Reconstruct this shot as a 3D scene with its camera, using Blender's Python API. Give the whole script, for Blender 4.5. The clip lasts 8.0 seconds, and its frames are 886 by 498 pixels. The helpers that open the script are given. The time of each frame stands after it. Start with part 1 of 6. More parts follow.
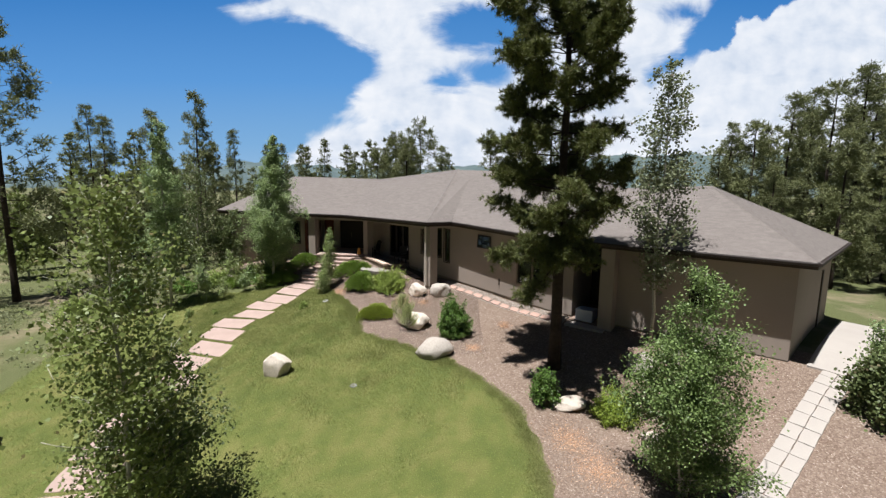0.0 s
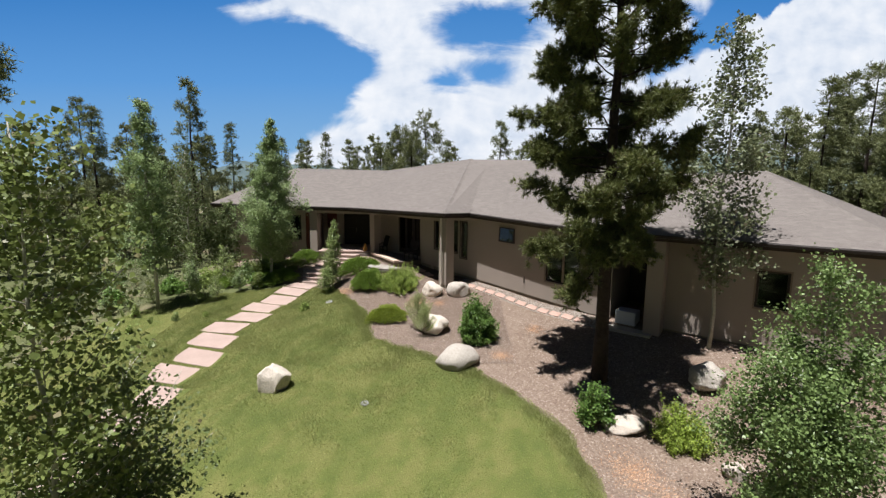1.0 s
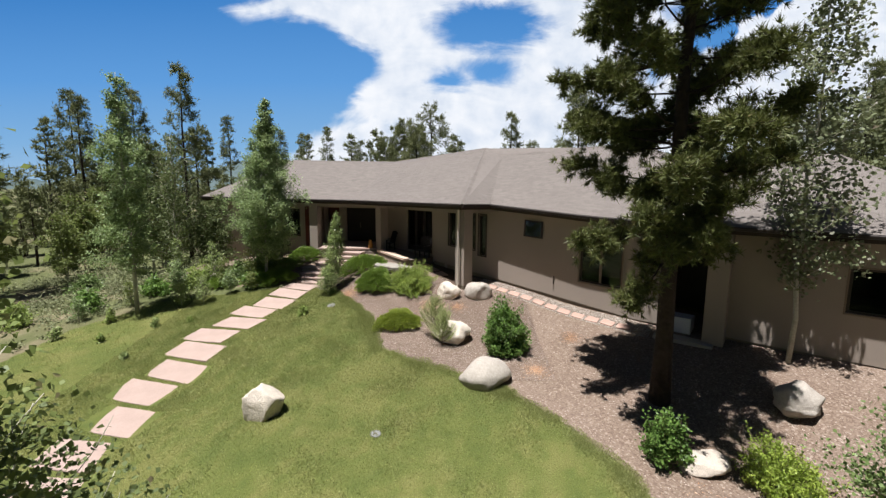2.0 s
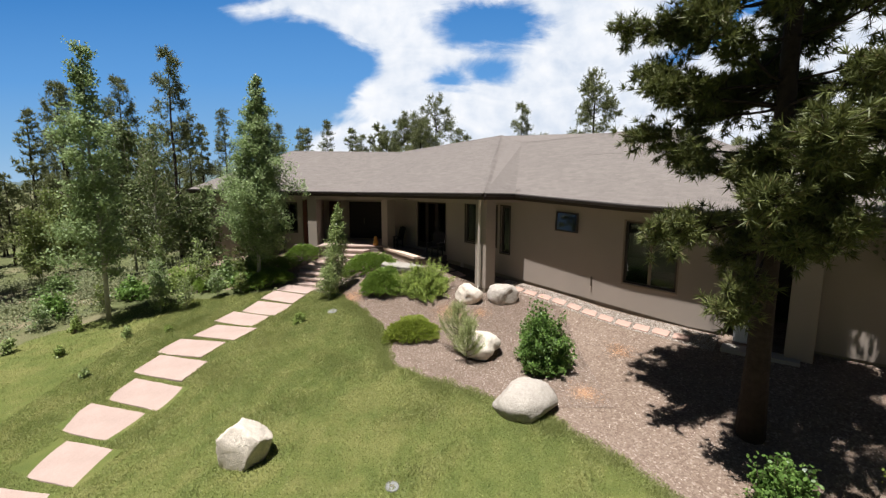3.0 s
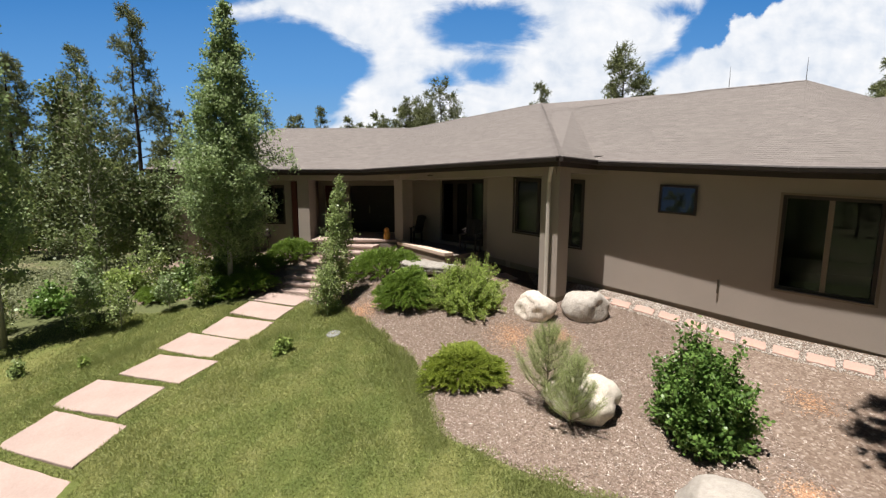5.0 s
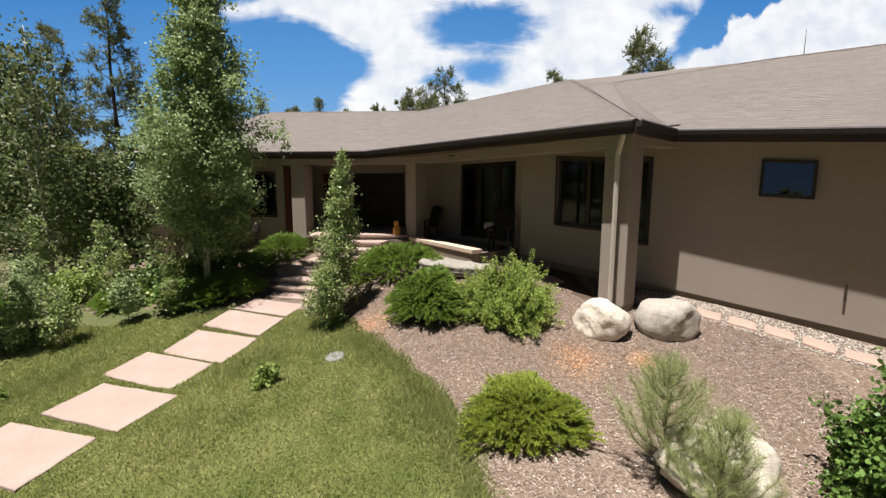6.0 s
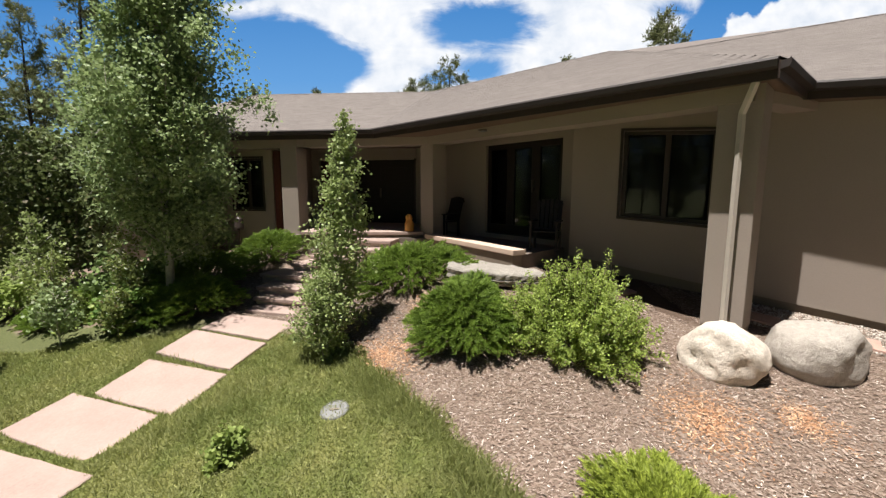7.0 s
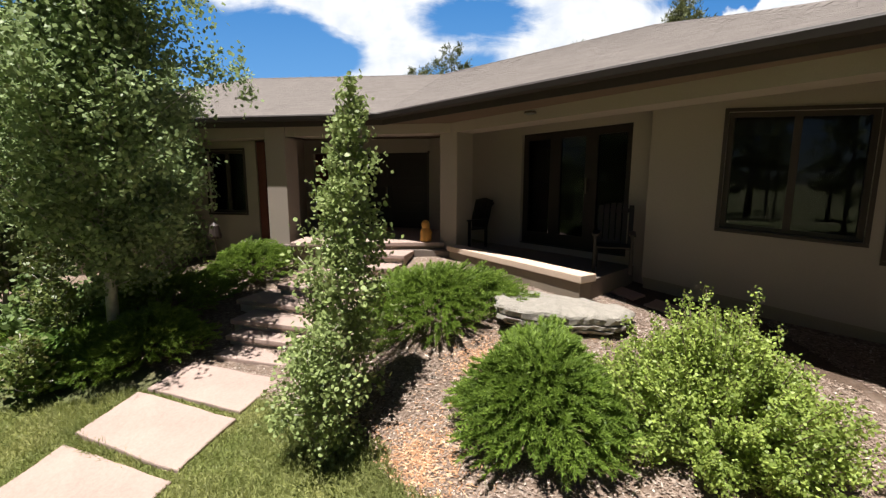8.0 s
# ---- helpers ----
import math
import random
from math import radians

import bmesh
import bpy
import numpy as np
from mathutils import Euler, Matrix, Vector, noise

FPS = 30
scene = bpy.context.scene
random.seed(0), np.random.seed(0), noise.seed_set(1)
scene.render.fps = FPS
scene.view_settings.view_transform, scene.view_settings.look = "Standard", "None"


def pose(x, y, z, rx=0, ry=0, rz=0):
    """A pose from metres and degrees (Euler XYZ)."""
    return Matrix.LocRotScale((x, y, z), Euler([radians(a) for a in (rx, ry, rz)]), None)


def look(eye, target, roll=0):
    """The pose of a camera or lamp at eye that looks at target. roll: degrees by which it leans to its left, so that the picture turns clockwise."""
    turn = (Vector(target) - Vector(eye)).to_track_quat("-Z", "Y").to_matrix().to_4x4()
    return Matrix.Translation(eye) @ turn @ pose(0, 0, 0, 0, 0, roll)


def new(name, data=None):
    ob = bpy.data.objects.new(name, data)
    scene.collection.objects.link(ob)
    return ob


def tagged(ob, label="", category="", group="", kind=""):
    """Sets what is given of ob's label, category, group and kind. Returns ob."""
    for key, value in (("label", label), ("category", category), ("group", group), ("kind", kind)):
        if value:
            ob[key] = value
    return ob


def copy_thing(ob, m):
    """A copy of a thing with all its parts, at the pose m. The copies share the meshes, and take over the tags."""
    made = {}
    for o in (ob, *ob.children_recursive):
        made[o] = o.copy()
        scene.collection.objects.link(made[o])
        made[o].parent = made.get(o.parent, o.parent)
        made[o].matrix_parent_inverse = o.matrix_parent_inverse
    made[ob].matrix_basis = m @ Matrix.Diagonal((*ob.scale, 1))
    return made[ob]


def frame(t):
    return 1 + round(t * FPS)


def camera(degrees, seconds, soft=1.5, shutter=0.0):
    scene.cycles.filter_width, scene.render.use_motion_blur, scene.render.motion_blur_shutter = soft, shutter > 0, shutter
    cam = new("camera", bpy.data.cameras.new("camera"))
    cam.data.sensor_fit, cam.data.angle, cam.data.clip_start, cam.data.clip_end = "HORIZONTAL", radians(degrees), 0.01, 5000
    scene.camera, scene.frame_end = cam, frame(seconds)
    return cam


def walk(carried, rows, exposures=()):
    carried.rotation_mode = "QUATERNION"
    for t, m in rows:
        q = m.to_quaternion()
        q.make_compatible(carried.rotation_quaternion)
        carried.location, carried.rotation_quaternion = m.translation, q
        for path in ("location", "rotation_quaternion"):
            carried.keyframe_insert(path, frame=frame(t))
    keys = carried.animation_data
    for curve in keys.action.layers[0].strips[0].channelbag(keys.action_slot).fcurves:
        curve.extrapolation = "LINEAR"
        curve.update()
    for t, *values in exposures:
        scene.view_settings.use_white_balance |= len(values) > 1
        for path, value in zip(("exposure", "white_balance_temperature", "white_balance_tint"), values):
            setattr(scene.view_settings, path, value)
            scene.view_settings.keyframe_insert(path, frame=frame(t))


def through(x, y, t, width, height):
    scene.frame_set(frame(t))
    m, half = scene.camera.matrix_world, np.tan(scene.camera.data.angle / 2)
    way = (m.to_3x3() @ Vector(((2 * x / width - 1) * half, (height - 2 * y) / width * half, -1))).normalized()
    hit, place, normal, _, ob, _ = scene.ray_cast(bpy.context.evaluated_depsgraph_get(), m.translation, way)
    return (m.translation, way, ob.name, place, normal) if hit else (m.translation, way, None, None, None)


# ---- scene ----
# ---------------------------------------------------------------- camera
cam = camera(92.0, 8.0, soft=1.35)
ROWS = [
    (0.0, 1.209, 0.004, 6.510, 0.15, -7.84, 0.63),
    (0.5, 0.777, 1.171, 6.217, 0.15, -7.87, 0.64),
    (1.0, 0.375, 2.423, 5.905, 0.23, -7.87, 0.45),
    (1.5, 0.010, 3.678, 5.630, 0.34, -7.87, 0.43),
    (3.0, -1.025, 7.379, 4.924, 0.44, -7.94, 0.22),
    (3.5, -1.422, 8.639, 4.683, 0.12, -7.88, 0.21),
    (4.0, -1.810, 9.870, 4.427, -0.19, -7.80, 0.18),
    (4.5, -2.179, 11.090, 4.202, -0.30, -7.79, 0.12),
    (6.0, -3.237, 14.874, 3.527, -0.61, -7.78, 0.12),
    (6.5, -3.560, 16.134, 3.314, -0.68, -7.80, 0.15),
    (7.0, -3.851, 17.364, 3.206, -0.75, -7.88, 0.09),
    (7.5, -4.145, 18.541, 3.286, -1.15, -8.38, 0.12),
    (8.0, -4.455, 19.669, 3.325, -1.31, -8.62, 0.03),
]

def pose_of(x, y, z, yaw, pitch, roll):
    a, p = radians(yaw), radians(pitch)
    ahead = Vector((-math.sin(a) * math.cos(p), math.cos(a) * math.cos(p), math.sin(p)))
    return look((x, y, z), Vector((x, y, z)) + ahead * 2, roll)


EXPOSURE = [(0.0, 0.56, 6150, 10), (3.0, 0.66, 6300, 10), (5.0, 0.68, 6450, 10), (7.0, 0.74, 6500, 10), (8.0, 0.84, 6500, 10)]
walk(cam, [(t, pose_of(*row)) for t, *row in ROWS], EXPOSURE)

# ---------------------------------------------------------------- light
SUN_TO = Vector((-0.68, -0.62, 3.65)).normalized()
sun = new("sun", bpy.data.lights.new("sun", "SUN"))
sun.data.energy, sun.data.angle, sun.data.color = 6.1, radians(0.53), (1.0, 0.955, 0.915)
sun.matrix_world = look(SUN_TO * 200, (0, 0, 0))
world = bpy.data.worlds.new("world")
scene.world = world
world.use_nodes = True
wn = world.node_tree
wn.nodes.clear()
sky = wn.nodes.new("ShaderNodeTexSky")
sky.sky_type, sky.sun_disc = "NISHITA", False
sky.sun_elevation = math.asin(SUN_TO.z)
sky.sun_rotation = math.atan2(SUN_TO.x, SUN_TO.y)
sky.altitude = 2000
bgd = wn.nodes.new("ShaderNodeBackground")
bgd.inputs["Strength"].default_value = 0.0155
wout = wn.nodes.new("ShaderNodeOutputWorld")
wn.links.new(sky.outputs[0], bgd.inputs[0])
wn.links.new(bgd.outputs[0], wout.inputs[0])


# ---------------------------------------------------------------- materials
class Nodes:
    """A node material under construction."""

    def __init__(self, name, rough=0.8, metal=0.0, spec=0.3):
        self.mat = bpy.data.materials.new(name)
        self.mat.use_nodes = True
        self.t = self.mat.node_tree
        self.b = self.t.nodes["Principled BSDF"]
        self.b.inputs["Roughness"].default_value = rough
        self.b.inputs["Metallic"].default_value = metal
        self.b.inputs["Specular IOR Level"].default_value = spec
        self.co = self.t.nodes.new("ShaderNodeTexCoord").outputs["Object"]

    def add(self, kind, **inputs):
        n = self.t.nodes.new(kind)
        for key, value in inputs.items():
            slot = n.inputs[key.replace("_", " ")]
            if hasattr(value, "is_linked"):
                self.t.links.new(value, slot)
            else:
                slot.default_value = value
        return n

    def link(self, a, b):
        self.t.links.new(a, b)

    def noise(self, scale, detail=4.0, rough=0.55, co=None, distortion=0.0):
        n = self.add("ShaderNodeTexNoise", Scale=scale, Detail=detail, Roughness=rough, Distortion=distortion)
        self.link(co or self.co, n.inputs["Vector"])
        return n.outputs["Fac"]

    def ramp(self, fac, stops):
        r = self.t.nodes.new("ShaderNodeValToRGB")
        el = r.color_ramp.elements
        while len(el) < len(stops):
            el.new(0.5)
        for e, (p, c) in zip(el, stops):
            e.position, e.color = p, (*c, 1)
        self.link(fac, r.inputs[0])
        return r.outputs[0]

    def mix(self, fac, a, b, mode="MIX"):
        m = self.t.nodes.new("ShaderNodeMix")
        m.data_type, m.blend_type = "RGBA", mode
        for value, slot in ((fac, m.inputs[0]), (a, m.inputs[6]), (b, m.inputs[7])):
            if hasattr(value, "is_linked"):
                self.link(value, slot)
            else:
                slot.default_value = value if isinstance(value, float) else (*value, 1)
        return m.outputs[2]

    def math(self, op, a, b=0.0, c=0.0):
        m = self.t.nodes.new("ShaderNodeMath")
        m.operation = op
        for value, slot in ((a, m.inputs[0]), (b, m.inputs[1]), (c, m.inputs[2])):
            if hasattr(value, "is_linked"):
                self.link(value, slot)
            else:
                slot.default_value = value
        return m.outputs[0]

    def bump(self, height, strength=0.4, distance=0.02):
        n = self.add("ShaderNodeBump", Strength=strength, Distance=distance, Height=height)
        self.link(n.outputs[0], self.b.inputs["Normal"])

    def colour(self, c):
        if hasattr(c, "is_linked"):
            self.link(c, self.b.inputs["Base Color"])
        else:
            self.b.inputs["Base Color"].default_value = (*c, 1)
        return self

    def island(self):
        return self.t.nodes.new("ShaderNodeNewGeometry").outputs["Random Per Island"]

    def each(self):
        return self.t.nodes.new("ShaderNodeObjectInfo").outputs["Random"]


def shade(c, f):
    return tuple(min(1.0, v * f) for v in c)


def grainy(name, c, rough=0.85, scale=30.0, vary=0.25, patch=1.2, bump=0.3, dist=0.01, spec=0.3, metal=0.0):
    """A surface with fine grain and slow patches about one colour."""
    m = Nodes(name, rough, metal, spec)
    fine, slow = m.noise(scale, 6, 0.65), m.noise(patch, 3)
    col = m.ramp(slow, [(0.3, shade(c, 1 - vary)), (0.7, shade(c, 1 + vary))])
    col = m.mix(0.45, col, m.ramp(fine, [(0.3, shade(c, 1 - 1.4 * vary)), (0.7, shade(c, 1 + 1.2 * vary))]))
    m.colour(col)
    m.bump(fine, bump, dist)
    return m.mat


def leafy(name, dark, light, through=0.35, rough=0.5, brown=None, patch=0.9, detail=2, much=0.5, dry=None):
    """Foliage: every leaf has its own tone, and lets light through."""
    m = Nodes(name, rough, 0.0, 0.25)
    r = m.island()
    stops = [(0.0, dark), (0.75, light), (1.0, shade(light, 1.35))]
    if brown:
        stops = [(0.0, brown), (0.06, brown), (0.12, dark), (1.0, light)]
    col = m.ramp(r, stops)
    col = m.mix(m.math("MULTIPLY", m.noise(patch, detail, 0.65), much), col, dry or shade(light, 1.25))
    tone = m.add("ShaderNodeAttribute")
    tone.attribute_name = "tone"
    col = m.mix(m.math("MULTIPLY", tone.outputs["Fac"], 0.75), col, dark)
    m.colour(col)
    tr = m.add("ShaderNodeBsdfTranslucent", Color=(*shade(light, 1.15), 1))
    mx = m.add("ShaderNodeMixShader", Fac=through)
    m.link(m.b.outputs[0], mx.inputs[1])
    m.link(tr.outputs[0], mx.inputs[2])
    m.link(mx.outputs[0], m.t.nodes["Material Output"].inputs["Surface"])
    return m.mat


STUCCO_C = (0.3, 0.254, 0.214)
STUCCO = grainy("stucco", STUCCO_C, 0.92, 55, 0.07, 0.5, 0.35, 0.006, 0.15)
STUCCO_DARK = grainy("stem_wall", (0.2, 0.165, 0.125), 0.9, 40, 0.12, 0.8, 0.4, 0.008)
SOFFIT = grainy("soffit_boards", (0.13, 0.09, 0.062), 0.8, 20, 0.12, 0.7, 0.1)
FASCIA = grainy("fascia_paint", (0.042, 0.028, 0.021), 0.55, 18, 0.2, 0.8, 0.1)
GUTTER = grainy("gutter_paint", (0.026, 0.018, 0.015), 0.65, 12, 0.12, 0.7, 0.05, spec=0.5)
SPOUT = grainy("downspout_paint", (0.46, 0.41, 0.35), 0.45, 12, 0.08, 0.7, 0.05, spec=0.5)
FRAME = grainy("window_frame_paint", (0.04, 0.029, 0.024), 0.5, 25, 0.15, 0.8, 0.08)
FRAME_TAN = grainy("mullion_paint", (0.2, 0.15, 0.11), 0.5, 25, 0.12, 0.8, 0.08)
DOORWOOD = grainy("dark_red_wood", (0.12, 0.03, 0.02), 0.5, 14, 0.3, 0.6, 0.15)
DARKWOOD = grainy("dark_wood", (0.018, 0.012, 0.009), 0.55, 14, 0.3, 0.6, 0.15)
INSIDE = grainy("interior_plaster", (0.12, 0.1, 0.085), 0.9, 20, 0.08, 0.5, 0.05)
FLAG = grainy("sandstone_flag", (0.33, 0.247, 0.21), 0.92, 26, 0.16, 1.6, 0.45, 0.012)
FLAG_PINK = grainy("pink_sandstone", (0.37, 0.245, 0.195), 0.92, 26, 0.16, 1.1, 0.45, 0.012)
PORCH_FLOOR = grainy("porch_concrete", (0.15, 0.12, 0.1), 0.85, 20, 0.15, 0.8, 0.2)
COPING = grainy("coping_stone", (0.52, 0.4, 0.31), 0.85, 24, 0.1, 0.9, 0.3, 0.01)
CONCRETE = grainy("concrete", (0.34, 0.31, 0.275), 0.9, 30, 0.08, 0.5, 0.3, 0.006)
BRONZE = grainy("bronze_metal", (0.1, 0.08, 0.06), 0.4, 20, 0.2, 1.0, 0.05, metal=0.7)
BARK = grainy("pine_bark", (0.042, 0.03, 0.024), 0.95, 9, 0.45, 1.6, 0.9, 0.06)
ASPEN_BARK = grainy("aspen_bark", (0.4, 0.38, 0.31), 0.85, 16, 0.3, 2.2, 0.4, 0.01)
TWIG = grainy("twig_bark", (0.17, 0.13, 0.1), 0.9, 20, 0.3, 2.0, 0.3)
CARVED = grainy("carved_yellow_pine", (0.55, 0.27, 0.06), 0.5, 18, 0.25, 3.0, 0.4, 0.01)
GREY_PLASTIC = grainy("grey_lid", (0.2, 0.2, 0.19), 0.8, 40, 0.12, 3.0, 0.1)
PALE_PLASTIC = grainy("pale_box", (0.5, 0.52, 0.56), 0.5, 20, 0.06, 0.8, 0.05)


def rock_material(name, c, vary=0.22):
    m = Nodes(name, 0.9, 0, 0.25)
    a, b, v = m.noise(1.6, 5, 0.6), m.noise(14, 8, 0.7), m.noise(60, 4, 0.7)
    col = m.ramp(a, [(0.25, shade(c, 1 - vary)), (0.55, c), (0.8, shade(c, 1 + vary))])
    col = m.mix(0.4, col, m.ramp(b, [(0.3, shade(c, 0.6)), (0.6, shade(c, 1.25))]))
    col = m.mix(m.math("MULTIPLY", m.ramp(v, [(0.55, (0, 0, 0)), (0.7, (1, 1, 1))]), 0.35), col, shade(c, 0.45))
    m.colour(col)
    m.bump(m.math("ADD", b, m.math("MULTIPLY", v, 0.4)), 0.7, 0.05)
    return m.mat


ROCK_WHITE = rock_material("white_limestone", (0.6, 0.53, 0.445))
ROCK_GREY = rock_material("grey_granite", (0.4, 0.36, 0.31))
ROCK_SLAB = rock_material("grey_sandstone", (0.3, 0.275, 0.235))
ROCK_TAN = rock_material("tan_sandstone", (0.48, 0.42, 0.35))


def shingle_material():
    m = Nodes("asphalt_shingles", 0.93, 0, 0.2)
    r = m.island()
    g = m.noise(220, 3, 0.7)
    col = m.ramp(r, [(0.0, (0.116, 0.102, 0.093)), (0.3, (0.14, 0.124, 0.113)), (0.7, (0.162, 0.143, 0.131)), (1.0, (0.2, 0.177, 0.161))])
    col = m.mix(0.35, col, m.ramp(m.noise(0.35, 4), [(0.3, (0.135, 0.119, 0.107)), (0.7, (0.175, 0.153, 0.138))]))
    col = m.mix(0.3, col, m.ramp(m.noise(4.5, 3, 0.6), [(0.35, (0.115, 0.101, 0.092)), (0.65, (0.195, 0.173, 0.157))]))
    col = m.mix(0.3, col, m.ramp(g, [(0.3, (0.08, 0.071, 0.065)), (0.7, (0.24, 0.21, 0.19))]))
    m.colour(col)
    m.bump(g, 0.5, 0.004)
    return m.mat


SHINGLE = shingle_material()


def glass_material(name, mirror):
    m = Nodes(name, 0.03, 0, 0.5)
    nt = m.t
    gl = m.add("ShaderNodeBsdfGlossy", Color=(0.9, 0.93, 1, 1), Roughness=0.02)
    tr = m.add("ShaderNodeBsdfTransparent", Color=(0.5, 0.52, 0.52, 1))
    lw_ = m.add("ShaderNodeLayerWeight", Blend=0.5)
    fr = m.math("MULTIPLY_ADD", m.math("POWER", lw_.outputs["Facing"], 5.0), 0.9, mirror)
    mx = nt.nodes.new("ShaderNodeMixShader")
    m.link(fr, mx.inputs[0])
    m.link(tr.outputs[0], mx.inputs[1])
    m.link(gl.outputs[0], mx.inputs[2])
    m.link(mx.outputs[0], nt.nodes["Material Output"].inputs["Surface"])
    return m.mat


GLASS = glass_material("window_glass", 0.035)
COATED_GLASS = glass_material("coated_window_glass", 0.15)


# ---------------------------------------------------------------- mesh helpers
def mesh_of(name, verts, faces, mat, smooth=False):
    me = bpy.data.meshes.new(name)
    me.from_pydata([tuple(v) for v in verts], [], [tuple(f) for f in faces])
    me.materials.append(mat)
    if smooth:
        me.polygons.foreach_set("use_smooth", [True] * len(me.polygons))
    me.update()
    return me


def part(name, geo, mat, parent=None, label="", smooth=False):
    """One mesh object from a bmesh, a (verts, faces) pair or a ready mesh, under a thing or part."""
    if isinstance(geo, bmesh.types.BMesh):
        me = bpy.data.meshes.new(name)
        bmesh.ops.recalc_face_normals(geo, faces=geo.faces)
        geo.to_mesh(me)
        geo.free()
        me.materials.append(mat)
        if smooth:
            me.polygons.foreach_set("use_smooth", [True] * len(me.polygons))
    elif isinstance(geo, tuple):
        me = mesh_of(name, geo[0], geo[1], mat, smooth)
    else:
        me = geo
    ob = new(name, me)
    if parent is not None:
        ob.parent = parent
    if label:
        tagged(ob, label)
    return ob


def thing(name, at=(0, 0, 0), label="", category="", group="", kind="", turn=0.0):
    ob = new(name)
    ob.location = at
    ob.rotation_euler = (0, 0, turn)
    ob.empty_display_size = 0.2
    return tagged(ob, label, category, group, kind)


def box(bm, lo, hi, m=None, bevel=0.0):
    r = bmesh.ops.create_cube(bm, size=1.0)
    vs = r["verts"]
    lo, hi = Vector(lo), Vector(hi)
    for v in vs:
        v.co = Vector((lo[i] + (hi[i] - lo[i]) * (v.co[i] + 0.5) for i in range(3)))
    if bevel > 0:
        es = {e for v in vs for e in v.link_edges}
        r = bmesh.ops.bevel(bm, geom=list(es), offset=bevel, segments=2, affect="EDGES", profile=0.7)
        vs = list({v for f in r["faces"] for v in f.verts} | {v for v in vs if v.is_valid})
    if m is not None:
        done = set()
        for v in vs:
            if v.is_valid and v not in done:
                v.co = m(v.co) if callable(m) else m @ v.co
                done.add(v)
    return vs


def one_box(lo, hi, m=None, bevel=0.0):
    bm = bmesh.new()
    box(bm, lo, hi, None, bevel)
    if m is not None:
        for v in bm.verts:
            v.co = m(v.co) if callable(m) else m @ v.co
    return bm


def slab_poly(points, z0, z1):
    """A prism over a polygon; z1 may be a number or a list of heights."""
    n = len(points)
    tops = z1 if isinstance(z1, (list, tuple)) else [z1] * n
    lows = z0 if isinstance(z0, (list, tuple)) else [z0] * n
    vs = [(x, y, z) for (x, y), z in zip(points, lows)] + [(x, y, z) for (x, y), z in zip(points, tops)]
    fs = [tuple(range(n - 1, -1, -1)), tuple(range(n, 2 * n))]
    fs += [(i, (i + 1) % n, (i + 1) % n + n, i + n) for i in range(n)]
    return vs, fs


def tube(points, radii, sides=7):
    """A tapered tube along points."""
    vs, fs = [], []
    pts = [Vector(p) for p in points]
    for i, p in enumerate(pts):
        d = (pts[min(i + 1, len(pts) - 1)] - pts[max(i - 1, 0)]).normalized()
        a = d.orthogonal().normalized()
        if abs(d.z) > 0.8:
            a = Vector((1, 0, 0)) - d * d.x
            a.normalize()
        b = d.cross(a)
        for k in range(sides):
            w = 2 * math.pi * k / sides
            vs.append(p + (a * math.cos(w) + b * math.sin(w)) * radii[i])
    for i in range(len(pts) - 1):
        for k in range(sides):
            q = (k + 1) % sides
            fs.append((i * sides + k, i * sides + q, (i + 1) * sides + q, (i + 1) * sides + k))
    fs.append(tuple(range(sides - 1, -1, -1)))
    fs.append(tuple(len(vs) - sides + k for k in range(sides)))
    return vs, fs


def merge(chunks):
    vs, fs = [], []
    for v, f in chunks:
        o = len(vs)
        vs += list(v)
        fs += [tuple(i + o for i in face) for face in f]
    return vs, fs


# ---------------------------------------------------------------- the lie of the land
LAND = [(-2.0, 14.5, -0.5), (-4.7, 13.9, -0.3), (-9.0, 17.6, -0.8), (-9.0, 15.5, -1.2), (-8.5, 13.0, -1.55), (-7.5, 9.5, -1.9), (-8.1, 19.5, -0.2), (-7.7, 21.7, 0.08), (-7.07, 23.6, 0.42),
        (-8.7, 24.4, 0.42), (-6.5, 24.6, 0.7), (-5.0, 22.1, 0.6), (0.8, 16.6, -0.2), (1.67, 18.9, 0.0), (-0.5, 18.5, 0.15),
        (-2.1, 20.2, 0.35), (-3.4, 23.2, 1.0), (-1.8, 22.8, 0.98), (0.4, 22.6, 0.95), (1.9, 24.0, 1.2), (6.2, 20.0, 0.5),
        (4.7, 14.0, -0.78), (6.9, 13.4, -1.0), (9.0, 15.8, 0.1), (13.4, 14.0, 0.4), (-13.9, 23.0, -0.1), (-9.4, 25.7, 0.7),
        (0.0, 8.0, -1.1), (0.0, 0.0, -1.6), (-4.5, 26.2, 1.5), (-3.1, 25.5, 1.62), (-2.0, 24.6, 1.42), (-0.8, 25.0, 1.4), (0.6, 25.0, 1.3), (-6.0, 27.0, 1.3), (-9.0, 29.0, 1.4), (-15.0, 31.0, 0.8), (12.0, 9.0, -0.75), (9.0, 7.5, -1.2), (16.0, 14.0, 0.38), (22.0, 21.5, 0.42), (24.0, 16.0, 0.3), (18.0, 9.0, -0.3), (-14.0, 16.5, -0.75), (-13.5, 11.5, -1.6),
        (-20.0, 25.0, -0.3), (-7.66, 24.3, 0.56), (-7.35, 25.1, 0.72), (-7.1, 25.6, 0.72), (-7.0, 26.2, 0.8), (-7.0, 26.9, 1.0), (-6.5, 27.4, 1.25), (-2.9, 24.85, 1.68)]
_lx = np.array(LAND)
_ld = np.sqrt((_lx[:, None, 0] - _lx[None, :, 0]) ** 2 + (_lx[:, None, 1] - _lx[None, :, 1]) ** 2 + 3.0)
